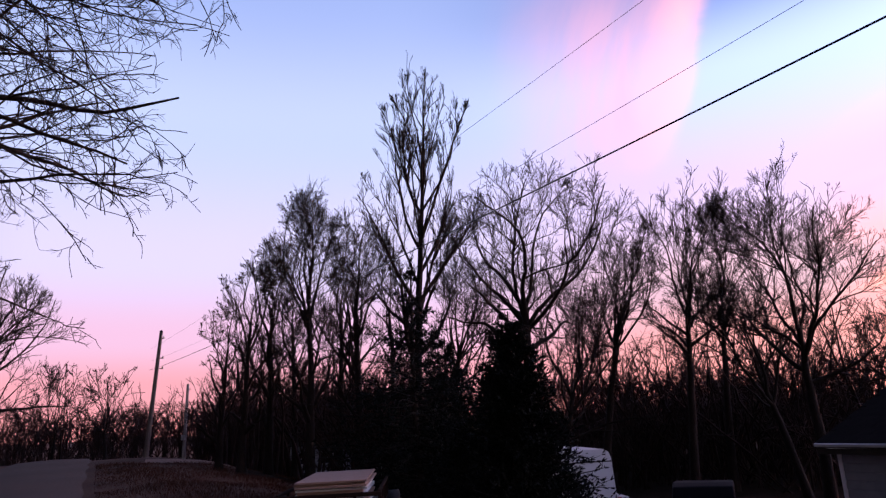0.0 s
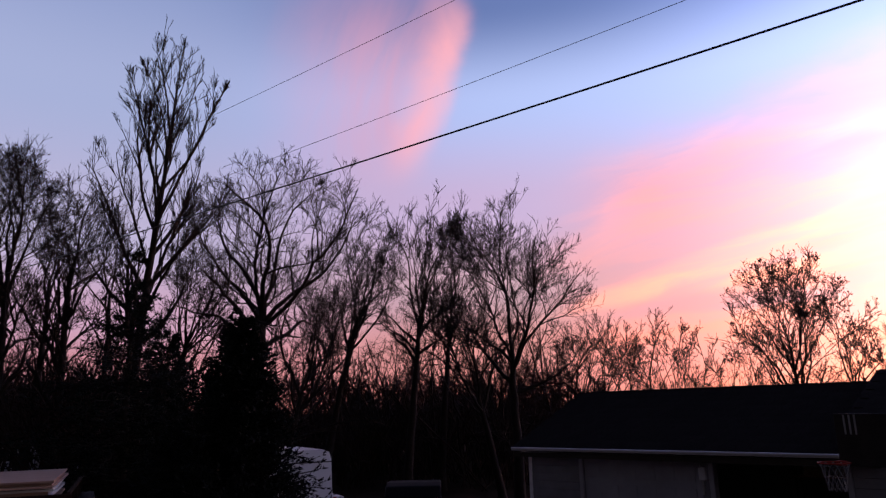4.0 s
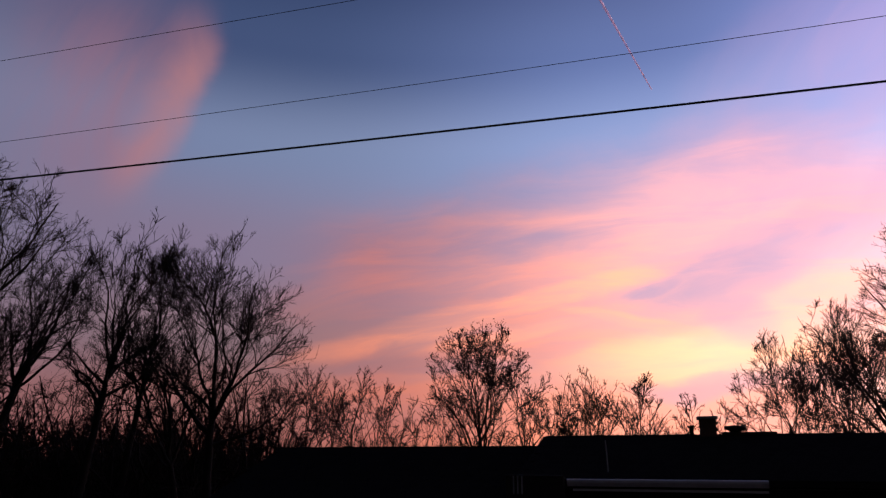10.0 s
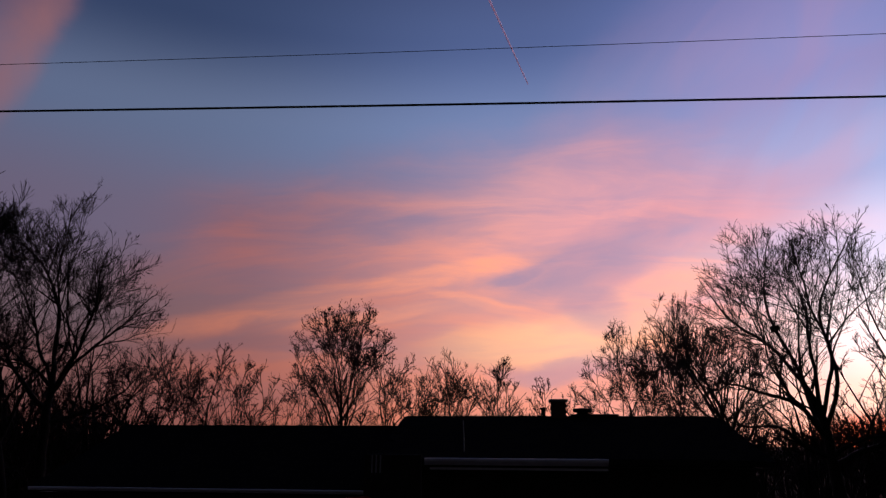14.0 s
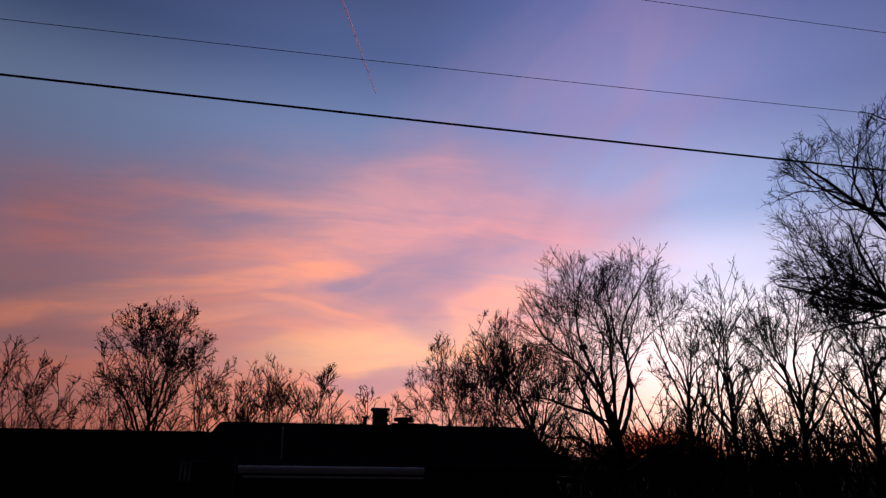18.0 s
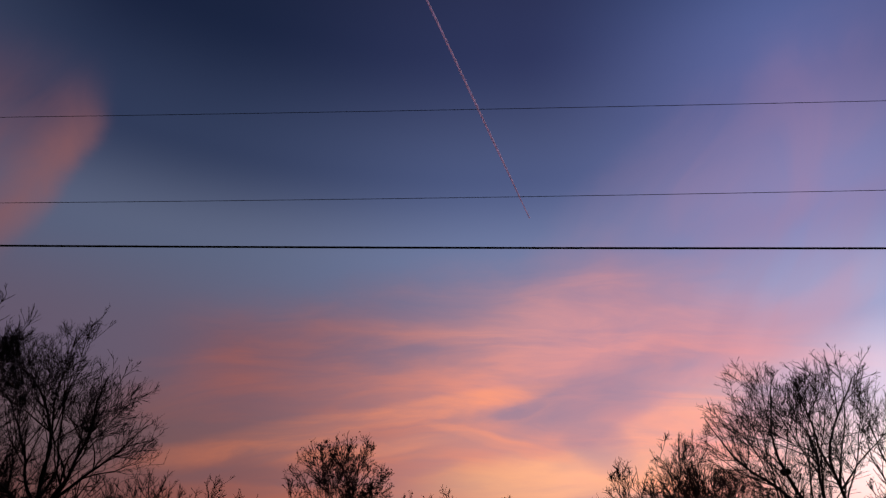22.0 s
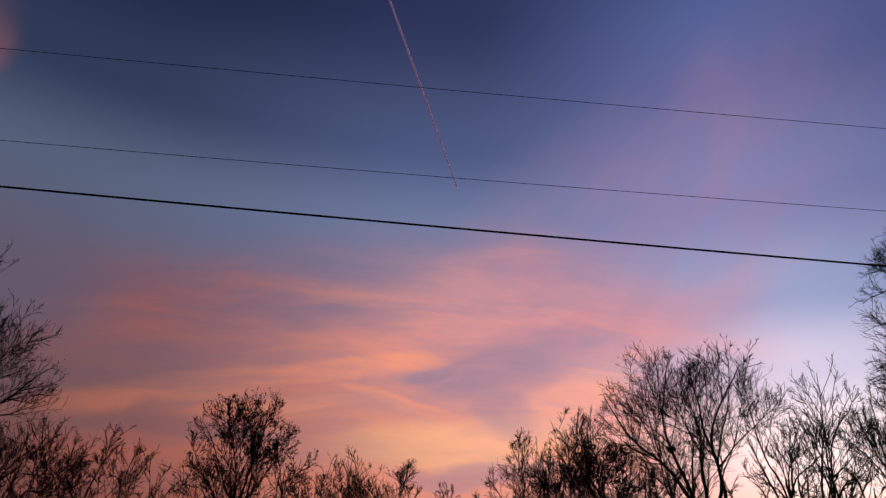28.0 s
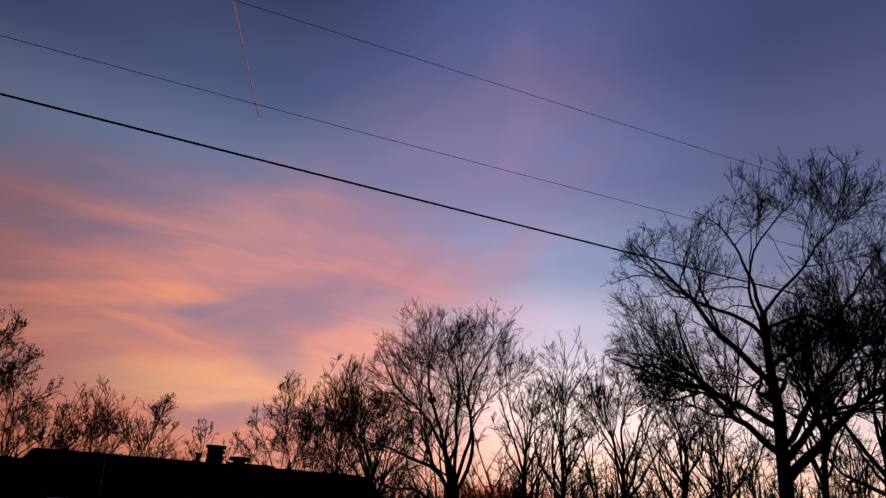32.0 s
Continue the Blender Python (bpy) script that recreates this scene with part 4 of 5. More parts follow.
# ---- dark car at the wood's edge ----
CAR_DARK = material("dark_car_paint", (.008, .0075, .009), (.005, .005, .006), 0.5, 0.6, bump=0.02, spec=0.03)
TAIL_RED = material("red_tail_lens", (.55, .05, .07), (.38, .03, .05), 6.0, 0.25, bump=0.05)


def dark_car(az, dist, rz):
    """A hatchback seen from behind: rounded body, cabin with panes, four wheels and tail lights."""
    x, y = spot(az, dist)
    root = thing("car", "dark hatchback with red tail lights parked before the woods", "car", (x, y, ground_z(x, y) - 0.02), rz)
    side = [(0.0, 0.35), (-0.06, 0.75), (0.0, 0.92), (0.4, 1.24), (0.95, 1.3), (1.9, 1.28), (2.65, 0.98), (3.7, 0.9), (4.0, 0.7), (4.02, 0.35)]
    bm = prism_bm(side, -0.86, 0.86, "x")
    bmesh.ops.bevel(bm, geom=bm.edges[:], offset=0.06, segments=2, affect="EDGES", profile=0.5)
    part("body", bm, CAR_DARK, root, smooth=True)
    part("rear_window", prism_bm([(0.03, 0.96), (0.35, 1.2), (0.365, 1.19), (0.045, 0.95)], -0.62, 0.62, "x"), CAR_DARK, root)
    part("bumper", box_bm((-0.84, -0.12, 0.36), (0.84, 0.02, 0.6), 0.03), CAR_DARK, root)
    for s in (-1, 1):
        part("tail_light", box_bm((s * 0.72 - 0.1, -0.085, 0.74), (s * 0.72 + 0.1, 0.0, 0.92), 0.02), TAIL_RED, root, "red tail light")
        part("side_window", prism_bm([(0.5, 0.94), (0.66, 1.2), (1.85, 1.2), (2.4, 0.94)], s * 0.862 - 0.006, s * 0.862 + 0.006, "x"), CAR_DARK, root)
        for yy in (0.75, 3.2):
            w = tube_part("wheel", [(s * 0.68, yy, 0.31), (s * 0.7, yy, 0.31), (s * 0.86, yy, 0.31), (s * 0.88, yy, 0.31)], [0.24, 0.31, 0.31, 0.24], RUBBER, root, sides=18)
            tube_part("rim", [(s * 0.84, yy, 0.31), (s * 0.885, yy, 0.31), (s * 0.89, yy, 0.31)], [0.18, 0.18, 0.02], GALV, w, sides=14)
    return root


dark_car(17.8, 22.0, -20)


# ---- trailer loaded with lumber, its tail towards the road ----
lx, ly = spot(-10.7, 11.0)
lz = ground_z(lx, ly)
trailer = thing("utility_trailer", "low dark utility trailer standing in the grass, loaded with boards", "trailer", (lx, ly, lz), 4)
BED = 0.42
part("bed", box_bm((-0.75, 0.0, BED - 0.08), (0.75, 2.7, BED), 0.01), DARK_METAL, trailer)
for xx in (-0.76, 0.76):
    part("side_rail", box_bm((xx - 0.025, 0.0, BED + 0.30), (xx + 0.025, 2.7, BED + 0.35), 0.008), DARK_WOOD, trailer)
    for yy in (0.05, 0.9, 1.8, 2.65):
        part("rail_post", box_bm((xx - 0.02, yy - 0.02, BED), (xx + 0.02, yy + 0.02, BED + 0.31)), DARK_WOOD, trailer)
    side = 1 if xx > 0 else -1
    part("fender", prism_bm([(0.85, BED - 0.08), (0.95, BED + 0.06), (1.75, BED + 0.06), (1.85, BED - 0.08)], xx + side * 0.04, xx + side * 0.30, "x"), DARK_WOOD, trailer)
    w = tube_part("wheel", [(xx + side * 0.06, 1.35, 0.32), (xx + side * 0.08, 1.35, 0.32), (xx + side * 0.26, 1.35, 0.32), (xx + side * 0.28, 1.35, 0.32)], [0.24, 0.32, 0.32, 0.24], RUBBER, trailer, sides=18)
    tube_part("rim", [(xx + side * 0.2, 1.35, 0.32), (xx + side * 0.285, 1.35, 0.32), (xx + side * 0.29, 1.35, 0.32)], [0.18, 0.18, 0.02], GALV, w, sides=14)
gate = part("tailgate", box_bm((-0.8, -0.06, BED + 0.27), (0.8, -0.01, BED + 0.33), 0.008), DARK_WOOD, trailer)
part("gate_rail", box_bm((-0.8, -0.06, BED - 0.06), (0.8, -0.01, BED), 0.008), DARK_WOOD, gate)
for xx in (-0.78, -0.4, 0.0, 0.4, 0.78):
    part("gate_bar", box_bm((xx - 0.02, -0.055, BED), (xx + 0.02, -0.015, BED + 0.27)), DARK_WOOD, gate)
tube_part("tongue", [(0, 2.7, BED - 0.04), (0, 3.9, BED - 0.06)], 0.05, DARK_METAL, trailer)
rl = random.Random(4)
level = BED
for gap, thick, mat, lab in ((0.04, 0.03, LUMBER_WHITE, "white"), (0.0, 0.025, LUMBER_WHITE, "white"), (0.07, 0.03, LUMBER, "tan"), (0.05, 0.03, LUMBER_WHITE, "white"),
                             (0.0, 0.025, LUMBER_WHITE, "white"), (0.06, 0.03, LUMBER_WHITE, "white"), (0.015, 0.035, LUMBER, "tan"), (0.0, 0.035, LUMBER, "tan"), (0.0, 0.03, LUMBER, "tan")):
    if gap > 0.03:
        for yy in (0.25, 1.3, 2.3):
            strip = part("spacer_strip", box_bm((-0.5, yy - 0.04, 0.0), (0.5, yy + 0.04, gap), 0.004), LUMBER)
            strip.matrix_world = trailer.matrix_world @ pose(0, 0, level, 0, 0, 0)
            tagged(strip, "short wooden strip holding stacked sheets apart", "strip", "spacer strips")
    level += gap
    o = part("sheet_board", box_bm((-0.54, 0.0, 0.0), (0.54, 2.44, thick), 0.004), mat)
    o.matrix_world = trailer.matrix_world @ pose(rl.uniform(-0.04, 0.04), 0.02 + rl.uniform(0.0, 0.1), level, 0, 0, rl.uniform(-1.2, 1.2))
    tagged(o, "wide " + lab + " sheet board stacked on a trailer", "board", "stacked boards")
    level += thick


# ---- far mobile home glimpsed between trunks ----
mx, my = spot(-10.2, 52.0)
mob = thing("mobile_home", "pale mobile home glimpsed between the trunks", "house", (mx, my, ground_z(mx, my)), 4)
part("wall", box_bm((-3.5, 0, 0.4), (3.5, 3.6, 2.6), 0.02), HOME_WHITE, mob)
part("roof", prism_bm([(-0.2, 2.6), (1.8, 3.0), (3.8, 2.6), (3.8, 2.5), (-0.2, 2.5)], -3.7, 3.7, "x"), SHINGLE, mob)
part("skirting", box_bm((-3.45, 0.04, -0.3), (3.45, 3.55, 0.4)), CONCRETE, mob)
for xx in (-2.6, -0.9, 1.6):
    wn = part("window", box_bm((xx - 0.5, -0.03, 1.2), (xx + 0.5, 0.01, 2.1), 0.01), GUTTER, mob)
    part("pane", box_bm((xx - 0.43, -0.04, 1.27), (xx + 0.43, -0.025, 1.63)), GLASS_DARK, wn)
    part("pane", box_bm((xx - 0.43, -0.04, 1.67), (xx + 0.43, -0.025, 2.03)), GLASS_DARK, wn)
part("door", box_bm((0.1, -0.03, 0.45), (0.95, 0.01, 2.4), 0.01), DOOR_PAINT, mob)


# ---- conifers ----
def conifer(name, label, seed, az, dist, top, radius, boughs, per, droop, gappy=0.0):
    rng = np.random.default_rng(seed)
    x, y = spot(az, dist)
    z0 = ground_z(x, y) - 0.1
    h = top - z0
    root = thing(name, label, "tree", (x, y, z0), group="evergreens")
    tube_part("trunk", [(0.02 * math.sin(w * 9), 0.02 * math.cos(w * 7), h * w) for w in np.linspace(0, 0.99, 9)], list(np.linspace(0.14, 0.012, 9)), BARK, root, sides=8)
    t = np.sort(1 - np.sqrt(rng.uniform(0.0004, 0.97, boughs)))
    turn = np.arange(boughs) * 2.39996 + rng.normal(0, 0.3, boughs)
    ln = radius * (1 - t) ** 1.05 * rng.choice([0.6, 0.8, 0.95, 1.12], boughs) * rng.uniform(0.85, 1.15, boughs) + 0.07
    start = np.stack([np.zeros(boughs), np.zeros(boughs), t * h], axis=1)
    inc = np.radians(90 - 38 * t - rng.normal(0, 7, boughs) + droop)
    way = np.stack([np.cos(turn) * np.sin(inc), np.sin(turn) * np.sin(inc), np.cos(inc)], axis=1)
    P = paths(rng, start, way, ln, 6, 0.07, 0.03)
    hang(new("bough_frame", mesh_from("bough_frame", *tubes(P, taper(0.012 + 0.018 * (1 - t), 6, 0.3, 0.004), 4), TWIG)), root)["kind"] = "stuff"
    ids = np.arange(boughs)
    s, w, l, r, _ = offshoots(rng, P, taper(np.full(boughs, 0.012), 6, 0.4, 0.004), ln, ids, per, 0.12, 36, 0.40, 0.6, -0.05)
    Q = paths(rng, s, w, np.maximum(l, 0.06), 4, 0.1, 0.02)
    if gappy:
        Q = Q[rng.uniform(0, 1, len(Q)) > gappy]
    n = len(Q)
    # needle sprays: flat tapering blades set along each shoot
    blades = []
    for j in range(11):
        f = rng.uniform(0.05, 1.0, n) * 2.99
        i = f.astype(int)
        c = Q[np.arange(n), i] + (Q[np.arange(n), i + 1] - Q[np.arange(n), i]) * (f - i)[:, None]
        tan = unit(Q[:, 3] - Q[:, 0])
        d = unit(tan * 0.9 + rng.normal(0, 0.4, (n, 3)))
        side = unit(np.cross(d, rng.normal(0, 1, (n, 3))))
        b = rng.uniform(0.04, 0.12, (n, 1))
        blades.append(np.stack([c - side * b * 0.16, c + d * b * 0.6 - side * b * 0.14, c + d * b, c + side * b * 0.16], axis=1).reshape(-1, 3))
    v = np.concatenate(blades)
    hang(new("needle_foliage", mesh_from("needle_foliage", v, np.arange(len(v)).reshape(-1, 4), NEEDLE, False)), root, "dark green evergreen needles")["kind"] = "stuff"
    return root


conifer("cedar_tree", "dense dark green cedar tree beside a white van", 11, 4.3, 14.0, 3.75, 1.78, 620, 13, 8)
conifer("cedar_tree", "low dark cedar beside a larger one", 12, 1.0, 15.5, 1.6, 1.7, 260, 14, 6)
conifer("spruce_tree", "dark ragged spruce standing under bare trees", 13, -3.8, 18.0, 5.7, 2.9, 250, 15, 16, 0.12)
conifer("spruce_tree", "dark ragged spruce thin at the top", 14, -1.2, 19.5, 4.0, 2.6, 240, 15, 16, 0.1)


# ---- the trees that can be told apart ----
ROW = "slender bare tree in a roadside row, a few withered leaves"
TALL_ROW = "tall thin bare tree in a roadside row"
for seed, az, d, top, wide, off, n, lv, lab in (
        (21, -19.3, 34, 8.0, 1.3, .4, 9, 420, ROW), (22, -17.6, 32, 9.6, 1.5, .4, 10, 300, ROW), (23, -15.6, 35, 12.0, 1.7, .2, 10, 240, ROW),
        (24, -12.4, 30, 12.5, 2.2, .1, 11, 420, ROW), (25, -10.2, 36, 13.2, 1.9, .3, 10, 120, TALL_ROW), (26, -8.6, 31, 13.1, 1.9, .2, 10, 0, TALL_ROW),
        (27, -5.8, 37, 12.8, 1.9, .2, 9, 0, TALL_ROW), (20, -13.6, 41, 12.6, 2.2, 0, 9, 0, TALL_ROW), (19, -9.0, 43, 13.0, 2.3, 0, 9, 0, TALL_ROW)):
    bare_tree("bare_tree", lab, seed, az, d, top, wide, 0.34, (off, 0), n, 34, leaves=lv, first=0.12, base=0.08, belly=0.55,
              leader=0.45, trunk_r=0.10 + 0.0095 * top)
bare_tree("poplar_tree", "tallest bare tree with steep ascending limbs", 28, -3.9, 28, 16.5, 2.75, 0.36, (0.75, 0), 20, 34, rise=0.03, first=0.22,
          trunk_r=0.24, belly=0.56, base=0.16, leader=0.8, dome=2.2, angle=33, every=0.25, lift=0.42, share=0.5, wander=0.06, fine=1.1)
bare_tree("bare_tree", "bare tree with ascending limbs near the tall one", 29, -1.3, 33, 11.6, 2.0, 0.35, (1.4, 0), 9, 30)
bare_tree("oak_tree", "dark wide bare oak behind the cedar", 30, 5.1, 22, 10.5, 3.1, 0.40, (0.5, 0), 9, 48, trunk_r=0.27, base=0.30, dome=2.3, wander=0.18)
bare_tree("oak_tree", "bare oak with low arching limbs reaching aside", 31, 7.0, 24, 7.6, 3.3, 0.26, (2.0, 0), 9, 58)
bare_tree("bare_tree", "slender bare tree leaning a little", 32, 10.6, 30, 12.0, 2.0, 0.4, (2.8, 0), 9, 30)
bare_tree("bare_tree", "slender bare tree with upright limbs", 33, 17.3, 30, 12.3, 2.2, 0.38, (1.4, 0), 9, 34, angle=38)
bare_tree("bare_tree", "slender bare tree with upright limbs", 34, 20.0, 33, 11.6, 1.7, 0.42, (0.8, 0), 8, 30, angle=38)
bare_tree("oak_tree", "open-crowned bare oak with curving limbs", 135, 26.2, 26, 9.9, 3.4, 0.34, (0.1, 0), 8, 48, trunk_r=0.22, dome=2.2)
bare_tree("bare_tree", "bare tree leaning out from the wood", 36, 25.0, 27, 8.2, 2.4, 0.30, (-2.6, 0.5), 8, 40)
for i, (az, d, top, sp, fk, ln, lab) in enumerate((
        (33.2, 45, 7.6, 2.2, .25, .2, "low bare tree behind the garage roof"), (36.8, 45, 7.3, 2.0, .25, .3, "low bare tree behind the garage roof"),
        (43.0, 48, 5.9, 1.8, .2, 0, "low bare tree behind the garage roof"), (53.8, 45, 6.9, 1.9, .2, .1, "low bare tree behind the house roof"),
        (56.7, 44, 6.8, 2.2, .22, .3, "low bare tree behind the house roof"), (58.6, 46, 6.3, 2.2, .2, 1.6, "low leaning bare tree behind the house roof"),
        (63.6, 80, 7.9, 2.4, .2, 0, "small distant bare tree beyond the house"), (66.0, 75, 7.0, 2.2, .2, 0, "small distant bare tree beyond the house"),
        (69.7, 45, 8.0, 2.8, .22, 0, "round-crowned bare tree beyond the house"), (72.0, 47, 7.2, 2.4, .22, 0, "round-crowned bare tree beyond the house"),
        (31.0, 50, 7.6, 2.2, .2, 0, "low bare tree behind the garage roof"), (35.0, 49, 7.0, 2.0, .2, 0, "low bare tree behind the garage roof"),
        (38.6, 50, 6.4, 1.9, .2, 0, "low bare tree behind the garage roof"), (44.6, 47, 6.2, 1.9, .2, 0, "low bare tree behind the garage roof"),
        (52.0, 48, 6.2, 1.9, .2, 0, "low bare tree behind the house roof"), (55.3, 47, 6.9, 2.0, .2, 0, "low bare tree behind the house roof"),
        (60.4, 52, 5.8, 2.0, .2, .4, "low bare tree behind the house roof"), (74.0, 42, 9.2, 2.7, .2, 0, "round-crowned bare tree beyond the house"))):
    bare_tree("bare_tree", lab, 50 + i, az, d, top * 1.09, sp * 1.15, fk, (ln, 0), 8, 40, split=i in (0, 1, 4, 8), leader=0.3, trunk_r=0.15)
bare_tree("bare_tree", "thin spiky bare tree with few branches", 61, 40.2, 42, 6.2, 1.5, 0.3, (0.3, 0), 6, 32, twig=0.012)
bare_tree("oak_tree", "dense bare oak with withered leaves behind the roof", 162, 47.3, 40, 9.5, 3.5, 0.2, (-0.2, 0), 12, 44, belly=0.5, leader=0.45,
          base=0.2, dome=2.1, leaves=1900, every=0.32)
bare_tree("bare_tree", "bare tree beside a denser oak", 63, 50.6, 40, 8.0, 1.7, 0.3, (0.3, 0), 8, 32, leaves=500)
bare_tree("bare_tree", "bare tree leaning far over towards the house", 64, 80.6, 27, 6.8, 2.2, 0.35, (-3.9, 0), 8, 38, every=0.3)
bare_tree("bare_tree", "bare tree at the wood's edge", 65, 76.9, 35, 9.0, 2.6, 0.28, (-0.3, 0), 9, 42)
_, big_oak = bare_tree("oak_tree", "large spreading bare oak with a round crown", 167, 84.2, 30, 10.4, 4.6, 0.22, (-0.9, 0), 8, 52, trunk_r=0.3, base=0.22, dome=2.3, wander=0.13, every=0.34)
for i, (az, d, top, sp, ln) in enumerate(((89.1, 36, 11.9, 2.1, -.2), (92.3, 34, 11.1, 2.1, -.3), (96.8, 32, 10.6, 2.3, -.2), (101.0, 30, 9.9, 2.4, .3), (103.5, 38, 10.6, 2.5, .6))):
    bare_tree("bare_tree", "upright bare tree at the wood's edge", 70 + i, az, d, top, sp, 0.3, (ln, 0), 7, 30, angle=42, share=0.5)
bare_tree("oak_tree", "great dark bare oak with crooked limbs", 80, 108.6, 20, 11.7, 4.6, 0.42, (-0.25, 0), 11, 60, trunk_r=0.28, first=0.3, base=0.2, leader=0.45, wander=0.2, every=0.245, dome=2.3)
bare_tree("bare_tree", "bare tree crowded against the great oak", 81, 110.2, 27, 11.4, 2.4, 0.35, (1.2, 0), 9, 36)
bare_tree("oak_tree", "bare oak crowded against the great oak", 82, 113.9, 24, 10.6, 2.8, 0.35, (0.7, 0), 8, 42, every=0.33)
bare_tree("bare_tree", "bare tree at the end of the wood's edge", 83, 119.0, 26, 11.6, 2.8, 0.35, (0, 0), 9, 38)
bare_tree("oak_tree", "near oak reaching level limbs over the road", 90, -50.5, 13.5, 14.0, 6.3, 0.5, (0.3, 0), 24, 82, rise=-0.01, trunk_r=0.32,
          first=0.34, twig=0.0065, aim=68, leader=0.4, every=0.33, lift=0.02, out=0.0, share=0.42, wander=0.16)
bare_tree("bare_tree", "wide low bare tree across the road", 91, -37.5, 40, 10.2, 5.6, 0.2, (0.3, 0), 12, 56, trunk_r=0.3, every=0.45)
bare_tree("oak_tree", "twisted bare tree beyond the poles", 92, -27.2, 58, 7.4, 3.4, 0.25, (-0.4, 0), 8, 52, split=False)
bare_tree("bare_tree", "bare tree far along the road", 93, -30.6, 65, 8.1, 3.0, 0.25, (0, 0), 8, 42, split=False)


def nest(az, el, dist, branches):
    """A ball of leaves on the branch nearest to a place in the crown."""
    rng = np.random.default_rng(5)
    x, y = spot(az, dist)
    want = np.array([x, y, EYE + dist * math.tan(radians(el))])
    at = branches[np.linalg.norm(branches - want, axis=1).argmin()]
    c = unit(rng.normal(0, 1, (260, 3))) * rng.uniform(0.02, 0.13, (260, 1)) * np.array([1.2, 1.2, 0.8])
    ob = new("squirrel_nest", leaf_mesh("squirrel_nest", rng, c, 0.09, DEAD_LEAF))
    ob.location = tuple(at)
    tagged(ob, "ball of dead leaves lodged in an oak's fork", "nest")


nest(81.6, 8.9, 29.5, big_oak)


# ---- woods behind ----
def woods(name, label, seed, zones, mat, twig):
    """A crowd of thin stems with boughs and twigs, as one mass. zones: azimuths, distances, heights above the eye, count."""
    rng = np.random.default_rng(seed)
    pieces = []
    for a0, a1, d0, d1, h0, h1, n in zones:
        az = np.radians(rng.uniform(a0, a1, n))
        d = np.sqrt(rng.uniform(d0 ** 2, d1 ** 2, n))
        x, y = d * np.sin(az), d * np.cos(az)
        z = np.array([ground_z(a, b) for a, b in zip(x, y)]) - 0.1
        h = rng.uniform(h0, h1, n) * (0.75 + 0.25 * d / d1) - z
        start = np.stack([x, y, z], axis=1)
        way = np.stack([rng.normal(0, 0.09, n), rng.normal(0, 0.09, n), np.ones(n)], axis=1)
        P = paths(rng, start, way, h, 7, 0.05, 0.08)
        R = taper(0.03 + 0.008 * h * rng.uniform(0.5, 1.2, n), 7, 0.15, twig)
        s, w, l, r, _ = offshoots(rng, P, R, h * 0.75, np.arange(n), 9, 0.25, 38, 0.42, 0.5, 0.15)
        P2, R2 = paths(rng, s, w, l, 4, 0.15, 0.1), taper(r, 4, 0.3, twig)
        s, w, l, r, _ = offshoots(rng, P2, R2, l, np.arange(len(P2)), 5, 0.2, 46, 0.5, 0.6, 0.08)
        P3, R3 = paths(rng, s, w, l, 2, 0.15, 0.05), taper(r, 2, 0.5, twig * 0.8)
        pieces += [tubes(P, R, 5), tubes(P2, R2, 3), tubes(P3, R3, 3)]
    ob = new(name, mesh_from(name, *merge(pieces), mat))
    return tagged(ob, label, "woods", kind="stuff")


def thicket(name, label, seed, zones, shapes, mat):
    """Small bare trees crowded together as one mass: azimuths, distances, heights above the eye, count."""
    rng = np.random.default_rng(seed)
    pieces = []
    for a0, a1, d0, d1, h0, h1, n in zones:
        for _ in range(n):
            az, d = rng.uniform(a0, a1), math.sqrt(rng.uniform(d0 ** 2, d1 ** 2))
            x, y = spot(az, d)
            z = ground_z(x, y) - 0.1
            h = rng.uniform(h0, h1) * (0.75 + 0.25 * d / d1) + EYE * 0.3 - z
            v, q = shapes[rng.integers(len(shapes))]
            a, wide = rng.uniform(0, 6.28), h * rng.uniform(0.8, 1.25)
            m = np.array([[math.cos(a) * wide, -math.sin(a) * wide, rng.normal(0, 0.07) * h], [math.sin(a) * wide, math.cos(a) * wide, rng.normal(0, 0.07) * h], [0, 0, h]])
            pieces.append((v @ m.T + np.array([x, y, z]), q))
    ob = new(name, mesh_from(name, *merge(pieces), mat))
    return tagged(ob, label, "woods", kind="stuff")


POLES = sapling_shapes(201, 9, 0.24, 0.072, 0.0018, 0.2, 1)
BUSHES = sapling_shapes(202, 6, 0.5, 0.24, 0.005, 0.12, 3)
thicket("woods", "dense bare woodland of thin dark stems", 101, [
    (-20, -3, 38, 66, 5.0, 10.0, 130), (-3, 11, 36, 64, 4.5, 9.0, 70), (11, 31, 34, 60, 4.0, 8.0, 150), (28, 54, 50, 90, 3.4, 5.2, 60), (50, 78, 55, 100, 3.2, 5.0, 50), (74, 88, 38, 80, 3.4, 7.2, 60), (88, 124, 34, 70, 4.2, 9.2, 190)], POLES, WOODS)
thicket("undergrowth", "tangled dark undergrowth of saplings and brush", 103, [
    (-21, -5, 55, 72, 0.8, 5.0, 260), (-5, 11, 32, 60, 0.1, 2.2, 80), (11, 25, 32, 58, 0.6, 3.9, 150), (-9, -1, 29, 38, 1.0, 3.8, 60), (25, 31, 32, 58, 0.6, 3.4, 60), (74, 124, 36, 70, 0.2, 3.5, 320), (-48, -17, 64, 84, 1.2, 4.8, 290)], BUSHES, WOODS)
# last zone: unseen trees behind the camera, added to block low sky light
woods("far_woods", "far line of bare trees along the horizon, with unseen ones behind blocking low light", 102, [
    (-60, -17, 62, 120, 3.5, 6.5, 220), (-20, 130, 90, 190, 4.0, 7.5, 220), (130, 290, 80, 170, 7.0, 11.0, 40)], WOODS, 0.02)


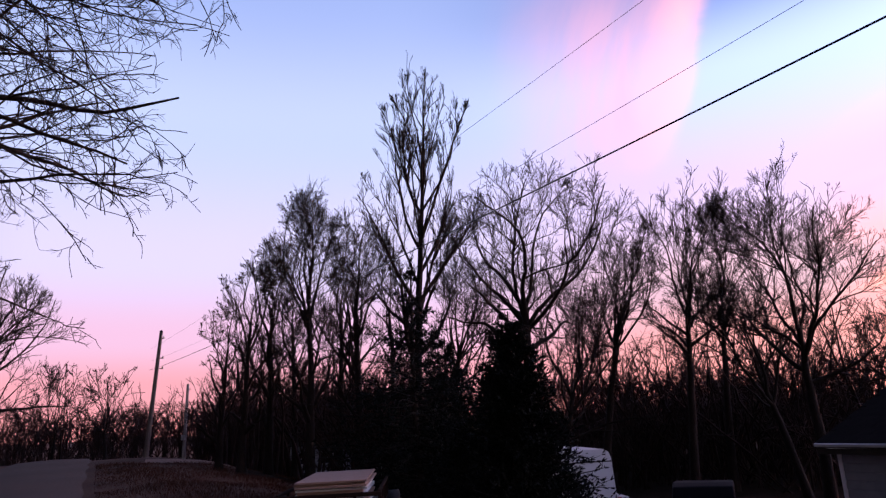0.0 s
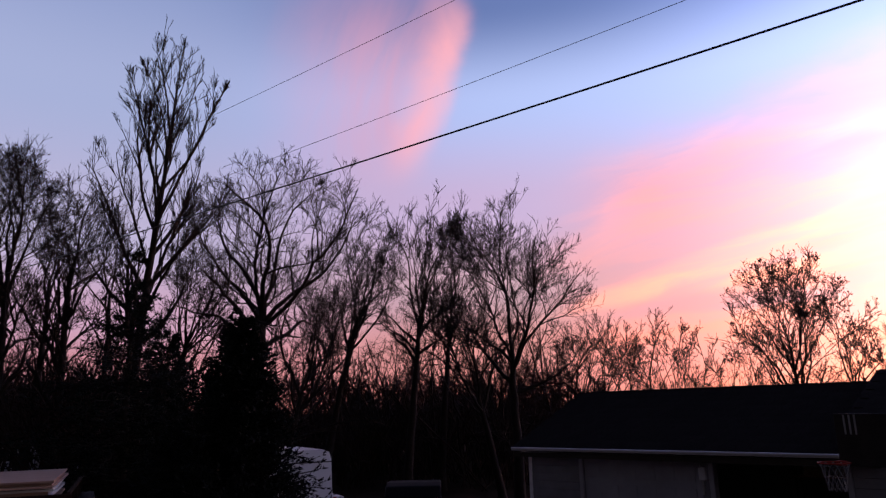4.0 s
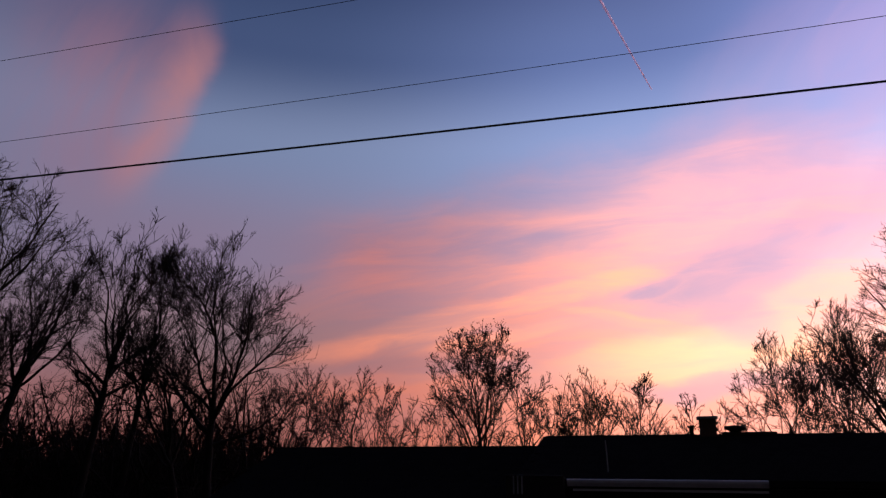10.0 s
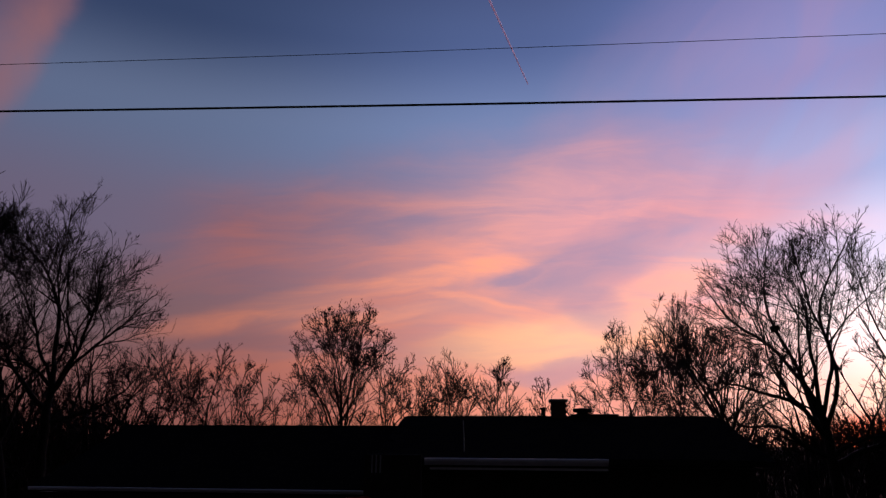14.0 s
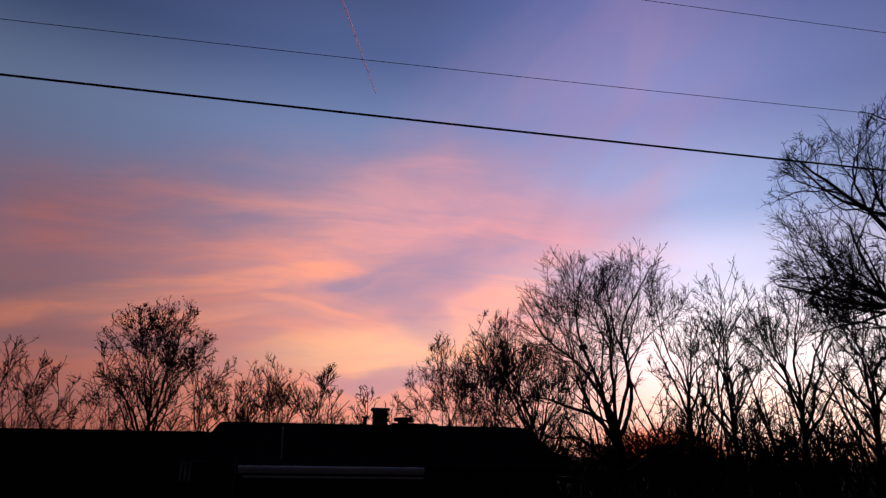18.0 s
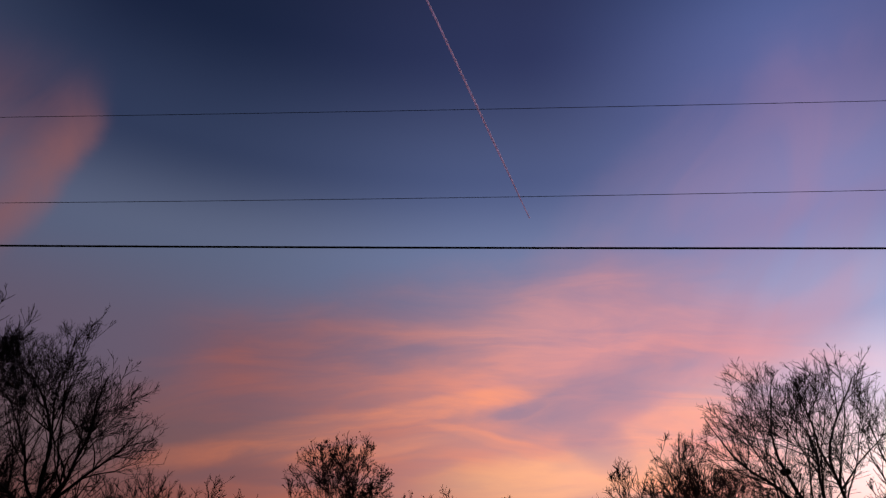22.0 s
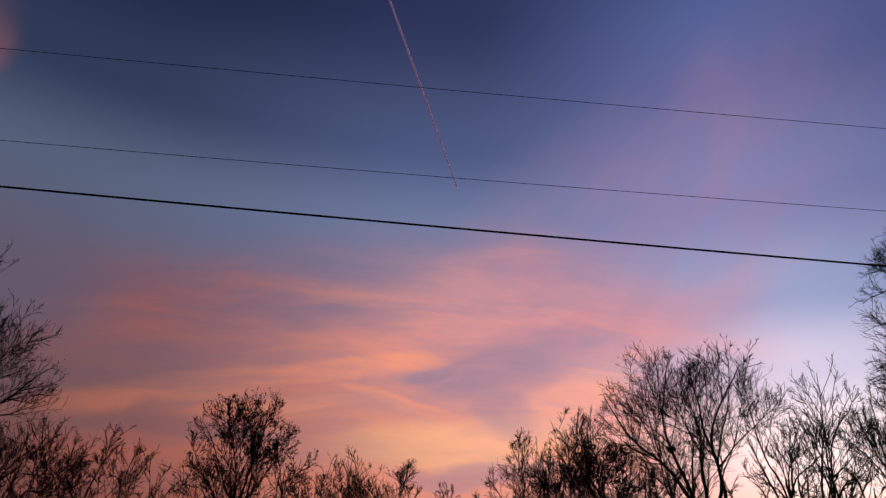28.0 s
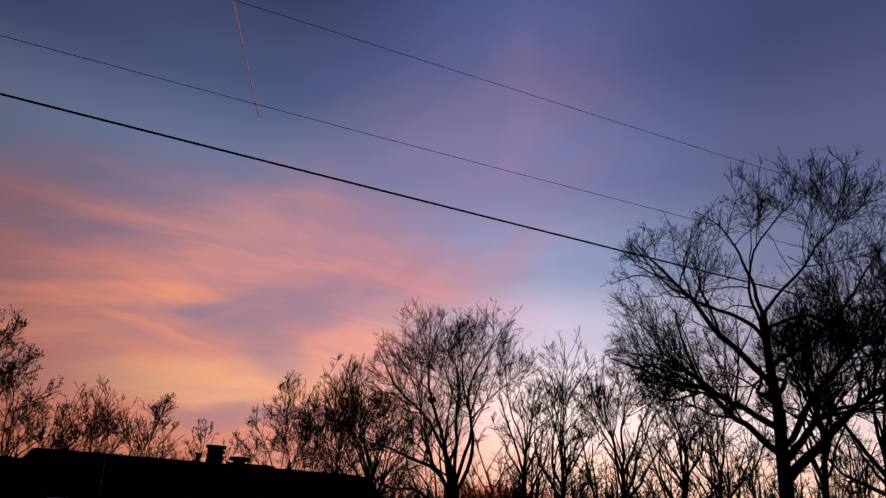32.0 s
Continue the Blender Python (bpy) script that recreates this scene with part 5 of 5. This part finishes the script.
# ---- rough winter grass ----
def grass_patch(seed, count):
    """Short bent blades over the verge and the yard beside the road."""
    rng = np.random.default_rng(seed)
    p = rng.uniform(0.15, 11.0, count)
    q = 5.0 + 33.0 * rng.uniform(0, 1, count) ** 1.5
    xy = np.array([by_road(a, b) for a, b in zip(p, q)])
    z = np.array([ground_z(a, b) for a, b in xy])
    c = np.column_stack([xy, z - 0.01])
    tall = rng.uniform(0.04, 0.13, (count, 1)) * (1 + 0.8 * np.sin(xy[:, :1] * 1.3) * np.cos(xy[:, 1:] * 0.9))
    side = unit(np.column_stack([rng.normal(0, 1, (count, 2)), np.zeros(count)])) * rng.uniform(0.006, 0.014, (count, 1))
    bend = np.column_stack([rng.normal(0, 0.5, (count, 2)), np.ones(count)])
    tip = c + bend * tall
    v = np.stack([c - side, c + side, tip + side * 0.3, tip - side * 0.3], axis=1).reshape(-1, 3)
    ob = new("grass", mesh_from("grass", v, np.arange(count * 4).reshape(-1, 4), GRASS, False))
    tagged(ob, "short brown winter grass beside the road", "grass", kind="stuff")


grass_patch(301, 45000)


# ---- contrail ----
def sky_point(az, el, r):
    return r * math.sin(radians(az)) * math.cos(radians(el)), r * math.cos(radians(az)) * math.cos(radians(el)), r * math.sin(radians(el))


a, b = np.array(sky_point(63.1, 29.3, 3200)), np.array(sky_point(51.2, 48.0, 3200))
ts = np.linspace(0, 1, 40)
mid_line = a + (b - a) * ts[:, None]
wide = (2.6 + 2.6 * np.minimum(ts * 3, 1.0))[:, None]
veils = []
for turn_by in (-28.0, 28.0):
    d = unit(b - a)
    flat = unit(np.cross(d, -a))
    n = np.cross(d, flat)
    o = flat * math.cos(radians(turn_by)) + n * math.sin(radians(turn_by))
    v = np.stack([mid_line - o * wide, mid_line + o * wide], axis=1).reshape(-1, 3)
    i = np.arange(len(ts) - 1) * 2
    veils.append((v, np.stack([i, i + 1, i + 3, i + 2], axis=1)))
trail = new("contrail", mesh_from("contrail", *merge(veils), VAPOUR, False))
tagged(trail, "thin pink-lit contrail high in the dusk sky", "contrail")

# ---- roof shingles, last ----
shingles(roof_g, G0 + 0.1, G1 - 0.05, GD, GE, GR, 11, 0.33)
shingles(roof_m, M0 - 0.4, M1 - 0.1, MD, ME, MR, 11, 0.33)
